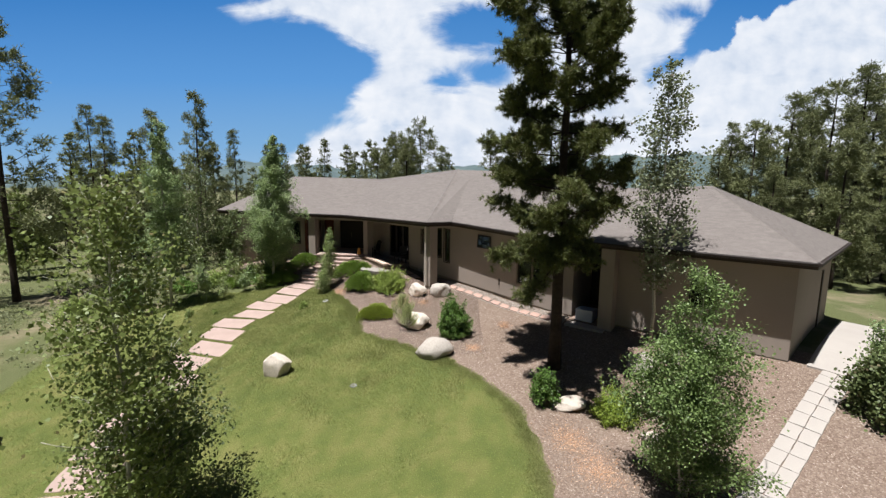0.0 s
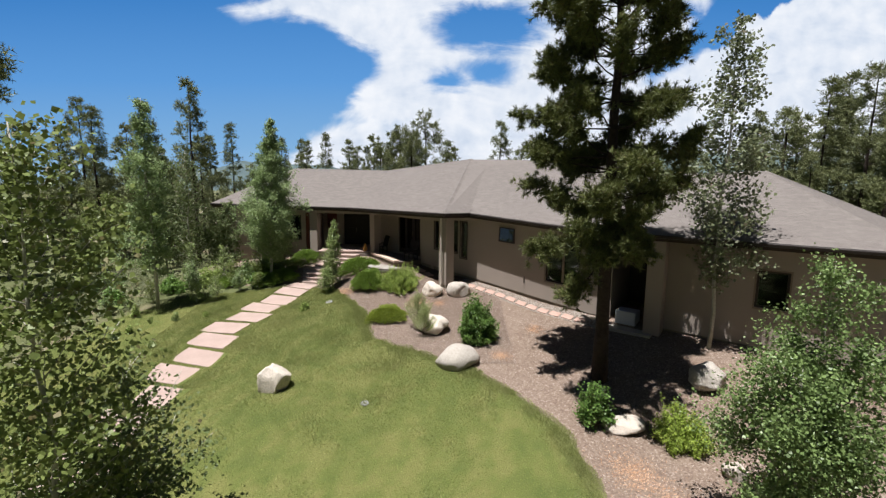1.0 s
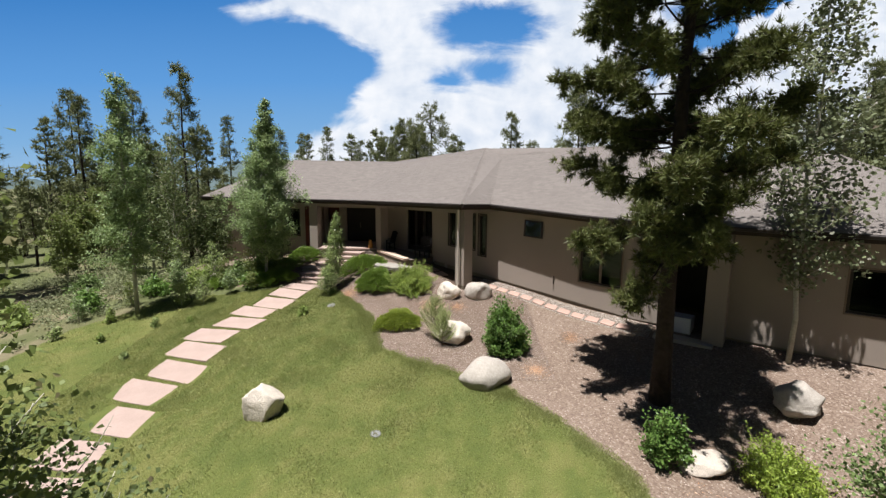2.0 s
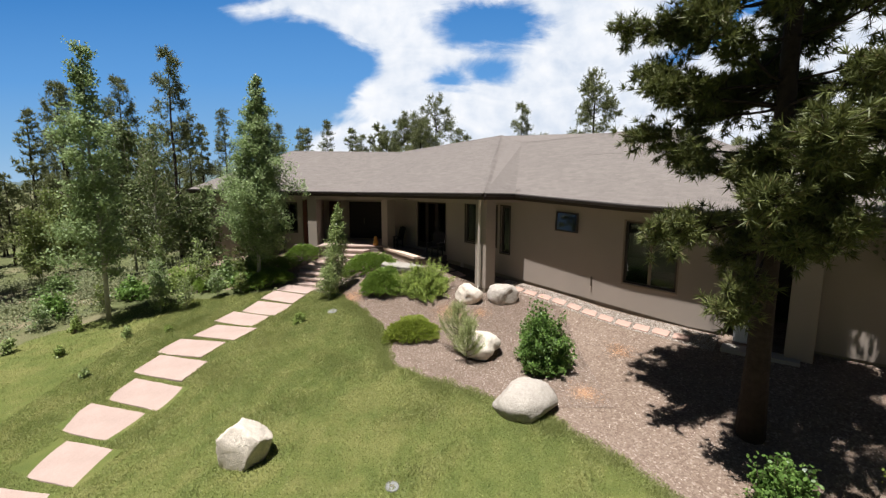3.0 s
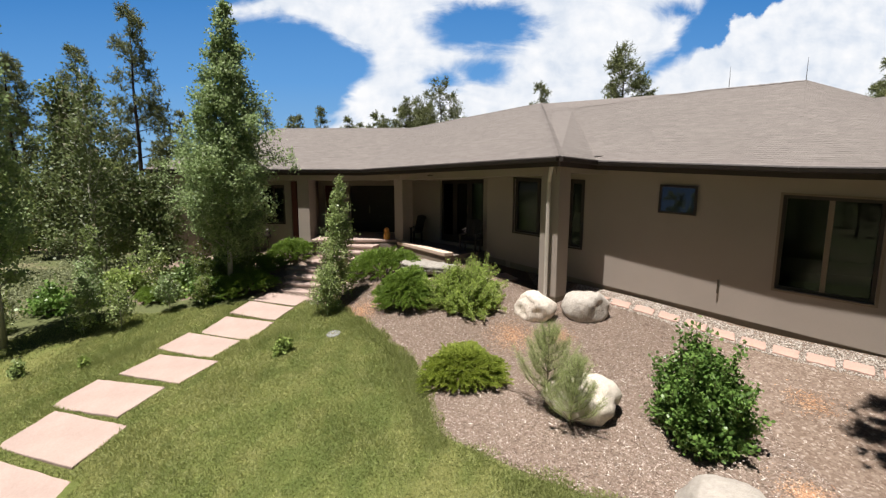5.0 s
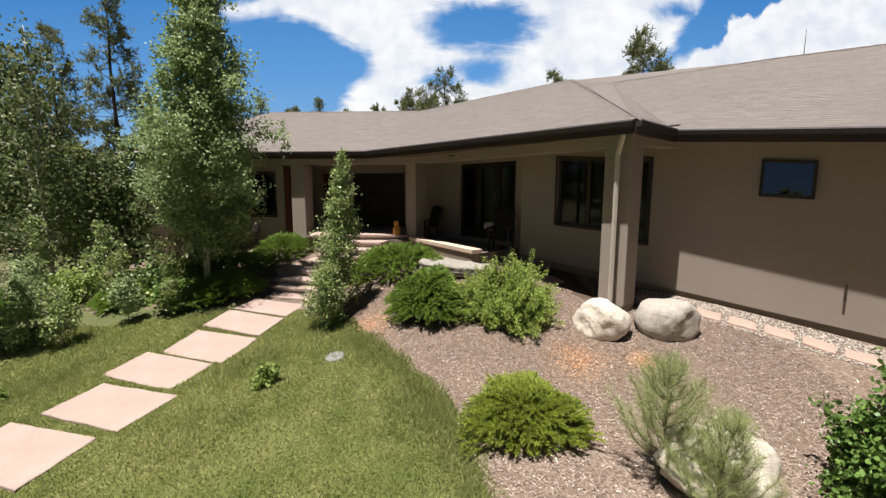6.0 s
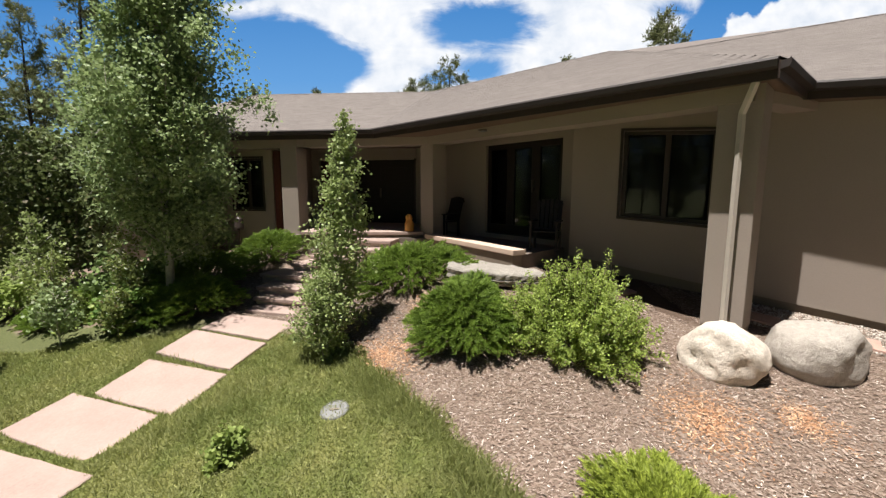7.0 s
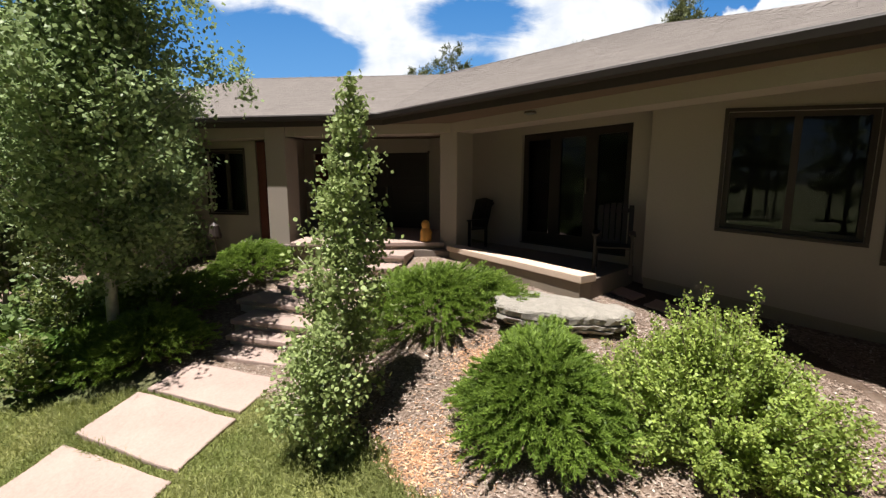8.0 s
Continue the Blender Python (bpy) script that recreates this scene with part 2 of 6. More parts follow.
_lq = np.c_[np.ones(len(_lx)), _lx[:, :2]]
_ls = np.linalg.solve(np.block([[-_ld + 0.03 * np.eye(len(_lx)), _lq], [_lq.T, np.zeros((3, 3))]]), np.r_[_lx[:, 2], 0, 0, 0])


def land(x, y):
    """Height of the ground: a smooth sheet through the known spots, level far away."""
    x, y = np.asarray(x, float), np.asarray(y, float)
    d = np.sqrt((x[..., None] - _lx[:, 0]) ** 2 + (y[..., None] - _lx[:, 1]) ** 2 + 3.0)
    z = -(d * _ls[:-3]).sum(-1) + _ls[-3] + _ls[-2] * x + _ls[-1] * y + 0.02 * np.sin(x * 1.7) * np.sin(y * 1.3 + x * 0.4)
    away = np.clip((np.hypot((x + 1) / 1.15, y - 18) - 15) / 14, 0, 1)
    away = away * away * (3 - 2 * away)
    return np.clip(z, -2.5, 2.2) * (1 - away) - 0.8 * away


def ground_z(x, y):
    return float(land(np.array([x]), np.array([y]))[0])


# ---------------------------------------------------------------- ground sheet
LAWN = [(-11.5, 24.6), (-9.6, 24.9), (-7.0, 25.0), (-6.2, 24.4), (-5.3, 23.6), (-4.1, 22.2), (-3.4, 21.2), (-2.9, 20.2), (-2.55, 18.7), (-1.25, 17.75),
        (0.15, 17.15), (1.4, 16.35), (2.6, 15.3), (3.7, 13.8), (4.1, 11.4), (3.95, 9.0), (3.2, 5.0), (0.0, 2.0), (-4.0, 3.0), (-7.0, 6.5),
        (-10.5, 9.6), (-14.5, 12.5), (-15.5, 18.0), (-15.5, 21.5), (-13.8, 24.2)]
BED = [(-8.6, 25.6), (-7.0, 25.0), (-6.2, 24.4), (-5.3, 23.6), (-4.1, 22.2), (-3.4, 21.2), (-2.9, 20.2), (-2.55, 18.7), (-1.25, 17.75), (0.15, 17.15),
       (1.4, 16.35), (2.6, 15.3), (3.7, 13.8), (4.1, 11.4), (3.95, 9.0), (5.0, 6.0), (9.0, 4.0), (17.0, 8.5), (18.0, 12.0), (15.0, 15.5), (9.0, 21.0), (1.0, 27.5), (-9.0, 31.0),
       (-16.0, 33.0), (-15.5, 28.5), (-12.0, 25.4)]


def inside(px, py, poly):
    """How far points lie inside a polygon: negative outside, in metres."""
    px, py = np.asarray(px, float), np.asarray(py, float)
    best = np.full(px.shape, 1e9)
    odd = np.zeros(px.shape, bool)
    n = len(poly)
    for i in range(n):
        (ax, ay), (bx, by) = poly[i], poly[(i + 1) % n]
        dx, dy = bx - ax, by - ay
        t = np.clip(((px - ax) * dx + (py - ay) * dy) / (dx * dx + dy * dy), 0, 1)
        best = np.minimum(best, np.hypot(px - ax - t * dx, py - ay - t * dy))
        cross = ((ay > py) != (by > py)) & (px < (bx - ax) * (py - ay) / (by - ay + 1e-12) + ax)
        odd ^= cross
    return np.where(odd, best, -best)


def spread(core_lo, core_hi, step, far, grow=1.35):
    mid = list(np.arange(core_lo, core_hi + 1e-6, step))
    lo, hi, d = [], [], step
    a, b = core_lo, core_hi
    while b < far:
        d *= grow
        a, b = a - d, b + d
        lo.append(a)
        hi.append(b)
    return np.array(lo[::-1] + mid + hi)


def mottle(x, y):
    """How green or sun-bleached the lawn is at a spot, 0 to 1, in uneven patches."""
    rng = np.random.default_rng(17)
    v = 0.0
    for size, weight in ((5.0, 0.45), (2.6, 0.55), (1.3, 0.7), (0.7, 0.7), (0.4, 0.6)):
        for _ in range(4):
            a, ph = rng.uniform(0, 2 * math.pi, 2)
            k = 2 * math.pi / (size * rng.uniform(0.75, 1.3))
            v = v + weight * 0.5 * np.sin(k * (x * math.cos(a) + y * math.sin(a)) + ph + 0.9 * np.sin(k * 0.4 * (y * math.cos(a) - x * math.sin(a))))
    return np.clip(0.56 + 0.27 * v, 0, 1)


def ground_material():
    m = Nodes("ground", 0.95, 0, 0.12)
    att = m.add("ShaderNodeAttribute")
    att.attribute_name = "zone"
    sep = m.add("ShaderNodeSeparateColor", Color=att.outputs["Color"])
    edge = m.noise(2.2, 5, 0.65)
    fine = m.noise(35, 6, 0.7)
    chip = m.add("ShaderNodeTexVoronoi", Scale=26.0, Randomness=1.0)
    m.link(m.co, chip.inputs["Vector"])
    chips = m.add("ShaderNodeSeparateColor", Color=chip.outputs["Color"]).outputs[0]
    slow, mid = m.noise(0.35, 6, 0.65), m.noise(1.9, 8, 0.7)
    grass = m.ramp(att.outputs["Alpha"], [(0.1, (0.062, 0.085, 0.021)), (0.5, (0.11, 0.125, 0.033)), (0.9, (0.182, 0.164, 0.058))])
    grass = m.mix(0.4, grass, m.ramp(mid, [(0.25, (0.07, 0.092, 0.022)), (0.5, (0.113, 0.128, 0.034)), (0.75, (0.172, 0.168, 0.058))]))
    grass = m.mix(0.3, grass, m.ramp(fine, [(0.3, (0.025, 0.045, 0.01)), (0.7, (0.13, 0.15, 0.045))]))
    mulch = m.ramp(chips, [(0.0, (0.12, 0.08, 0.056)), (0.45, (0.2, 0.148, 0.112)), (0.85, (0.265, 0.204, 0.16)), (1.0, (0.46, 0.39, 0.325))])
    mulch = m.mix(0.45, mulch, m.ramp(slow, [(0.3, (0.125, 0.088, 0.064)), (0.7, (0.19, 0.145, 0.115))]))
    dirt = m.ramp(mid, [(0.3, (0.15, 0.12, 0.075)), (0.7, (0.27, 0.22, 0.15))])
    dirt = m.mix(m.ramp(m.noise(0.16, 5, 0.6), [(0.34, (0, 0, 0)), (0.5, (0.9, 0.9, 0.9))]), dirt, m.ramp(fine, [(0.3, (0.04, 0.055, 0.02)), (0.7, (0.12, 0.135, 0.05))]))
    soft = m.math("MULTIPLY", m.math("SUBTRACT", edge, 0.5), 0.22)

    def mask(out, width=0.03):
        v = m.math("ADD", out, soft)
        mr = m.add("ShaderNodeMapRange", Value=v)
        mr.inputs[1].default_value, mr.inputs[2].default_value = 0.5 - width, 0.5 + width
        return mr.outputs[0]

    col = m.mix(mask(sep.outputs[1]), dirt, mulch)
    # bare soil under the eaves, with their deep shade put into its colour
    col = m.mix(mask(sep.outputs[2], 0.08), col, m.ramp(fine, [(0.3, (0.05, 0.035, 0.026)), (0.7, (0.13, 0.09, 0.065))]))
    col = m.mix(mask(sep.outputs[0]), col, grass)
    m.colour(col)
    m.bump(m.math("ADD", fine, m.math("MULTIPLY", chip.outputs["Distance"], 0.8)), 0.6, 0.03)
    return m.mat


def build_ground():
    xs, ys = spread(-20, 17, 0.22, 4000), spread(1, 33, 0.22, 4000)
    gx, gy = np.meshgrid(xs, ys)
    gz = land(gx, gy)
    far = np.clip((np.hypot(gx, gy - 18) - 40) / 200, 0, 1)
    gz = gz + far * 1.2 * np.sin(gx / 37.0 + 1) * np.cos(gy / 45.0)
    ny, nx = gx.shape
    verts = np.stack([gx, gy, gz], -1).reshape(-1, 3)
    i = np.arange(ny * nx).reshape(ny, nx)
    faces = np.stack([i[:-1, :-1], i[:-1, 1:], i[1:, 1:], i[1:, :-1]], -1).reshape(-1, 4)
    me = mesh_of("ground", verts.tolist(), faces.tolist(), ground_material(), True)
    zone = me.color_attributes.new("zone", "FLOAT_COLOR", "POINT")
    a = np.clip(0.5 + inside(gx, gy, LAWN) * 0.4, 0, 1).ravel()
    b = np.clip(0.5 + inside(gx, gy, BED) * 0.4, 0, 1).ravel()
    # mask of the soil strip along the porch wall, darkened for the eave's shade
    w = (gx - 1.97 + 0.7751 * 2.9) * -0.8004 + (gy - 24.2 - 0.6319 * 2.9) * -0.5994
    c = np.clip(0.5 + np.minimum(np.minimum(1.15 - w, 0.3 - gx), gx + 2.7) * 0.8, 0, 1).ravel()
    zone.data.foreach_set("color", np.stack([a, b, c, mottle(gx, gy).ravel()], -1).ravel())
    return tagged(new("ground", me), "sloping lawn, wood-chip beds and sandy wild ground", "ground", kind="structure")


build_ground()

# ---------------------------------------------------------------- house: frames of reference
P2 = Vector((1.97, 24.2, 0))
RD, RN = Vector((0.7751, -0.6319, 0)), Vector((-0.6319, -0.7751, 0))


def droop(s):
    """The long wing steps down with the slope."""
    return -0.066 * s if s < 6.3 else -0.416 - 0.008 * (s - 6.3)


def rw(p):
    """Long wing: s along the front wall, n out of it, height."""
    s, n, z = p
    q = P2 + RD * s + RN * n
    return Vector((q.x, q.y, z + droop(s)))


P1 = P2 - RD * 2.9
PE = Vector((-0.5994, 0.8004, 0))
PN = Vector((-PE.y, PE.x, 0))


def pw(p):
    """Porch back wall: e from the bend towards the front door, n out of it, height."""
    e, n, z = p
    q = P1 + PE * e + PN * n
    return Vector((q.x, q.y, z + 0.1))


V, K1 = Vector((-5.5, 28.9, 4.78)), Vector((0.31, 22.78, 4.8))
EL = Vector((-15.4, 31.4, 4.9))
LD = Vector((V.x - EL.x, V.y - EL.y, 0)).normalized()
LN = Vector((LD.y, -LD.x, 0))


def lw(p):
    """Left wing: a along its eave from the far corner, n out of the eave line, height."""
    a, n, z = p
    q = Vector((EL.x, EL.y, 0)) + LD * a + LN * n
    return Vector((q.x, q.y, z))


def wall_mesh(length0, length1, z0, z1, thick, openings, to, base=None):
    """A wall with openings cut through it, front face at n = 0. base: its foot's height by s."""
    ss = sorted({length0, length1, *[v for o in openings for v in o[:2]], *np.arange(math.ceil(length0), length1, 1.5)})
    ss = [s for s in ss if length0 <= s <= length1]
    zs = sorted({z0, z1, *[v for o in openings for v in o[2:4]]})

    def is_open(i, j):
        s, z = (ss[i] + ss[i + 1]) / 2, (zs[j] + zs[j + 1]) / 2
        return any(o[0] < s < o[1] and o[2] < z < o[3] for o in openings)

    bm = bmesh.new()
    grid = {}

    def vert(i, j, k):
        if (i, j, k) not in grid:
            z = zs[j]
            if j == 0 and base:
                z = base(ss[i]) - droop(ss[i])
            grid[i, j, k] = bm.verts.new(to(Vector((ss[i], -thick * k, z))))
        return grid[i, j, k]

    ni, nj = len(ss) - 1, len(zs) - 1
    solid = lambda i, j: 0 <= i < ni and 0 <= j < nj and not is_open(i, j)
    for i in range(ni):
        for j in range(nj):
            if not solid(i, j):
                continue
            bm.faces.new([vert(i, j, 0), vert(i + 1, j, 0), vert(i + 1, j + 1, 0), vert(i, j + 1, 0)])
            bm.faces.new([vert(i, j, 1), vert(i, j + 1, 1), vert(i + 1, j + 1, 1), vert(i + 1, j, 1)])
            for (di, dj), (a, b) in (((-1, 0), ((i, j), (i, j + 1))), ((1, 0), ((i + 1, j), (i + 1, j + 1))),
                                     ((0, -1), ((i, j), (i + 1, j))), ((0, 1), ((i, j + 1), (i + 1, j + 1)))):
                if not solid(i + di, j + dj):
                    bm.faces.new([vert(*a, 0), vert(*b, 0), vert(*b, 1), vert(*a, 1)])
    return bm


house = thing("house", (0, 0, 0), "low tan stucco house with a brown shingle hip roof", "house")


def window(to, s0, s1, z0, z1, panes=1, frame=0.07, depth=0.1, mull=FRAME, name="window"):
    """A framed window set into a wall's opening."""
    w = part(name, one_box((s0 - 0.004, -depth - 0.05, z0 - 0.05), (s1 + 0.004, -depth + 0.03, z0 + frame), to), FRAME, house)
    w.name = name
    bm = bmesh.new()
    box(bm, (s0, -depth - 0.05, z1 - frame), (s1, -depth + 0.03, z1))
    box(bm, (s0, -depth - 0.05, z0 + frame), (s0 + frame, -depth + 0.03, z1 - frame))
    box(bm, (s1 - frame, -depth - 0.05, z0 + frame), (s1, -depth + 0.03, z1 - frame))
    for v in bm.verts:
        v.co = to(v.co)
    part("window_frame", bm, FRAME, w)
    step = (s1 - s0 - 2 * frame) / panes
    for k in range(panes):
        a = s0 + frame + k * step
        if k:
            part("mullion", one_box((a - 0.045, -depth - 0.04, z0 + frame), (a + 0.045, -depth + 0.035, z1 - frame), to), mull, w)
        g = part("pane", one_box((a + 0.01, -depth - 0.018, z0 + frame - 0.01), (a + step - 0.01, -depth - 0.008, z1 - frame + 0.01), to), GLASS, w)
        g.visible_shadow = False
    trim = bmesh.new()
    for lo, hi in (((s0 - 0.05, 0.0, z1), (s1 + 0.05, 0.02, z1 + 0.05)), ((s0 - 0.05, 0.0, z0 - 0.05), (s1 + 0.05, 0.03, z0)),
                   ((s0 - 0.05, 0.0, z0), (s0, 0.02, z1)), ((s1, 0.0, z0), (s1 + 0.05, 0.02, z1))):
        box(trim, lo, hi)
    for v in trim.verts:
        v.co = to(v.co)
    part("window_trim", trim, mull, w)
    return w


# long wing: front wall, with its stem wall below
def stem_top(s):
    return 1.36 - 0.115 * s if s < 6 else 0.67 - 0.012 * (s - 6)


RW_OPEN = [(-2.9 + 0.12, -0.75 - 0.45, 2.5, 4.17), (-0.98, -0.58, 2.3, 4.2), (1.42, 2.26, 3.52, 4.23), (3.9, 5.53, 2.06, 4.16), (11.7, 12.6, 2.45, 3.75)]
WALL_TOP = 4.72
part("wall", wall_mesh(-3.8, 6.9, 1.2, WALL_TOP, 0.22, RW_OPEN[:4], rw, stem_top), STUCCO, house)
part("wall", wall_mesh(8.75, 15.0, 1.2, WALL_TOP, 0.22, RW_OPEN[4:], rw, stem_top), STUCCO, house)
for a, b in ((-3.78, 6.9), (8.75, 15.0)):
    vs = []
    n = 14
    for i in range(n + 1):
        s = a + (b - a) * i / n
        for nn, z in ((-0.045, -1.2), (-0.045, 0.0), (-0.2, 0.0), (-0.2, -1.2)):
            q = rw((s, nn, 0))
            vs.append((q.x, q.y, stem_top(s) + z))
    fs = [(i * 4 + k, i * 4 + (k + 1) % 4, i * 4 + 4 + (k + 1) % 4, i * 4 + 4 + k) for i in range(n) for k in range(4)] + [(3, 2, 1, 0), tuple(n * 4 + k for k in range(4))]
    part("stem_wall", (vs, fs), STUCCO_DARK, house, "darker base band")
window(rw, *RW_OPEN[0], panes=2)
window(rw, *RW_OPEN[1])


def awning_window(to, s0, s1, z0, z1, tilt):
    """A small window whose sash is hinged at its head and stands open."""
    c, s = math.cos(tilt), math.sin(tilt)

    def sash(p):
        dz, dn = p[2] - z1, p[1]
        return to(Vector((p[0], dn * c - dz * s, z1 + dz * c + dn * s)))

    bm = bmesh.new()
    for lo, hi in (((s0, -0.12, z1 - 0.03), (s1, 0.0, z1)), ((s0, -0.12, z0), (s1, 0.0, z0 + 0.03)), ((s0, -0.12, z0 + 0.03), (s0 + 0.03, 0.0, z1 - 0.03)), ((s1 - 0.03, -0.12, z0 + 0.03), (s1, 0.0, z1 - 0.03))):
        box(bm, lo, hi)
    for v in bm.verts:
        v.co = to(v.co)
    w = part("window", bm, FRAME, house, "small awning window standing open")
    bm = bmesh.new()
    f = 0.055
    for lo, hi in (((s0, 0.005, z1 - f), (s1, 0.05, z1)), ((s0, 0.005, z0), (s1, 0.05, z0 + f)), ((s0, 0.005, z0 + f), (s0 + f, 0.05, z1 - f)), ((s1 - f, 0.005, z0 + f), (s1, 0.05, z1 - f))):
        box(bm, lo, hi)
    for v in bm.verts:
        v.co = sash(v.co)
    part("sash", bm, FRAME, w)
    g = part("pane", one_box((s0 + f - 0.01, 0.02, z0 + f - 0.01), (s1 - f + 0.01, 0.03, z1 - f + 0.01), sash), COATED_GLASS, w)
    g.visible_shadow = False
    part("stay", one_box((s1 - 0.05, -0.02, z0 + 0.1), (s1 - 0.03, 0.1, z0 + 0.12), to), BRONZE, w)


awning_window(rw, *RW_OPEN[2], 0.105)
window(rw, *RW_OPEN[3], panes=2, mull=FRAME_TAN)
window(rw, *RW_OPEN[4], mull=FRAME_TAN)


def to_box(lo, hi, to, mat, parent, name, label="", bevel=0.0):
    return part(name, one_box(lo, hi, to, bevel), mat, parent, label)


# recessed side entry between the two stretches of wall
to_box((6.68, -2.6, 0.6), (6.9, -0.22, WALL_TOP), rw, STUCCO, house, "wall")
to_box((8.75, -2.6, 0.6), (8.97, -0.22, WALL_TOP), rw, STUCCO, house, "wall")
# back wall in near-black: the recess's shade is put into its colour
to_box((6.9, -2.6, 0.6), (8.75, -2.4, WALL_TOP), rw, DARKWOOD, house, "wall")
to_box((6.95, -2.6, 0.5), (8.7, 0.9, 0.92), rw, CONCRETE, house, "entry_slab")
to_box((8.35, 0.05, 0.3), (8.95, 0.6, 4.5), rw, STUCCO, house, "pillar", bevel=0.02)
to_box((7.15, -0.55, 0.93), (7.95, 0.15, 1.5), rw, PALE_PLASTIC, None, "storage_box", bevel=0.05)
tagged(bpy.data.objects["storage_box"], "pale plastic storage box in the shaded side entry", "box")
# end wall of the wing and unseen back walls
G_BACK = -11.0
END = Matrix.Translation(rw((15.0, 0, 0))) @ Matrix.Rotation(math.atan2(0.68, 0.734), 4, "Z")
part("wall", one_box((0.05, 0.0, -0.2), (9.6, 0.22, WALL_TOP), END), STUCCO, house)
# narrow dark upright strip towards the far end of the end wall
part("garage_door_jamb", one_box((6.4, -0.06, 0.5), (6.7, 0.0, 3.6), END), FRAME, house)
to_box((-2.0, G_BACK - 2.2, -0.2), (15.0, G_BACK - 2, WALL_TOP), rw, STUCCO, house, "wall")

# porch back wall with the dark glazed doors
PD = (1.3, 3.78, 1.95, 4.27)
part("wall", wall_mesh(0.0, 7.2, 1.4, 4.6, 0.22, [PD], pw), STUCCO, house)
pdoor = to_box((PD[0], -0.2, PD[2] - 0.12), (PD[1], -0.02, PD[2] + 0.02), pw, DARKWOOD, house, "patio_door", "dark wooden glazed double patio doors")
leaf = (PD[1] - PD[0]) / 3
for k in range(3):
    a, b = PD[0] + k * leaf, PD[0] + (k + 1) * leaf
    bm = bmesh.new()
    for lo, hi in (((a, -0.14, PD[2] + 0.02), (a + 0.13, -0.08, PD[3])), ((b - 0.13, -0.14, PD[2] + 0.02), (b, -0.08, PD[3])),
                   ((a + 0.13, -0.14, PD[3] - 0.14), (b - 0.13, -0.08, PD[3])), ((a + 0.13, -0.14, PD[2] + 0.02), (b - 0.13, -0.08, PD[2] + 0.26))):
        box(bm, lo, hi)
    for v in bm.verts:
        v.co = pw(v.co)
    part("door_frame", bm, DARKWOOD, pdoor)
    g = to_box((a + 0.12, -0.115, PD[2] + 0.25), (b - 0.12, -0.105, PD[3] - 0.13), pw, GLASS, pdoor, "pane")
    g.visible_shadow = False
    if k == 1:
        to_box((a + 0.05, -0.08, 3.05), (a + 0.08, -0.03, 3.35), pw, BRONZE, pdoor, "handle")

# left wing: entry wall in a deep recess, then the wall with a window
ENTRY_Z = 1.95
LW_OPEN = [(5.2, 6.25, 2.6, 4.15)]
part("wall", wall_mesh(0.7, 6.6, 0.6, 4.72, 0.22, LW_OPEN, lambda p: lw((p[0], p[1] - 0.75, p[2]))), STUCCO, house)
window(lambda p: lw((p[0], p[1] - 0.75, p[2])), *LW_OPEN[0], panes=2)
part("wall", wall_mesh(6.6, 11.4, 1.2, 4.6, 0.22, [(6.9, 7.7, ENTRY_Z, 4.2), (8.2, 11.1, ENTRY_Z, 4.2)], lambda p: lw((p[0], p[1] - 3.0, p[2]))), STUCCO, house)
to_box((6.38, -3.0, 1.2), (6.6, -0.97, 4.72), lw, STUCCO, house, "wall")
fd = to_box((8.2, -3.2, ENTRY_Z), (10.4, -3.12, ENTRY_Z + 0.12), lw, DARKWOOD, house, "front_door", "dark wooden double front door")
for a in (8.2, 9.3):
    to_box((a, -3.16, ENTRY_Z + 0.12), (a + 1.1, -3.1, 4.2), lw, DARKWOOD, fd, "door_leaf", bevel=0.01)
    for zz in (2.3, 3.0, 3.7):
        to_box((a + 0.16, -3.105, zz - 0.2), (a + 0.94, -3.08, zz + 0.25), lw, DARKWOOD, fd, "panel", bevel=0.012)
window(lambda p: lw((p[0], p[1] - 3.0, p[2])), 10.42, 11.08, ENTRY_Z + 0.05, 4.18, name="sidelight")
to_box((6.6, -1.1, ENTRY_Z), (6.82, -0.8, 4.35), lw, DOORWOOD, house, "door_casing", "reddish brown wooden casing", bevel=0.01)
to_box((9.12, -3.09, 2.95), (9.16, -3.02, 3.25), lw, BRONZE, fd, "handle")
sd = to_box((6.9, -3.2, ENTRY_Z), (7.7, -3.1, 4.2), lw, DOORWOOD, house, "side_door", "reddish brown wooden side door", bevel=0.01)
to_box((7.55, -3.1, 3.0), (7.6, -3.04, 3.1), lw, BRONZE, sd, "handle")
to_box((0.48, -12.0, 0.2), (0.7, -0.75, 4.72), lw, STUCCO, house, "wall")
part("wall", slab_poly([(-14.5, 43.0), (3.0, 41.0), (3.0, 41.3), (-14.5, 43.3)], 0.0, 4.7), STUCCO, house)


# columns and beam of the porch
def column(at, z0, z1, w, turn, name="column"):
    m = Matrix.Translation(at) @ Matrix.Rotation(turn, 4, "Z")
    c = part(name, one_box((-w / 2, -w / 2, z0), (w / 2, w / 2, z1), m, 0.025), STUCCO, house, "square stucco column")
    return c


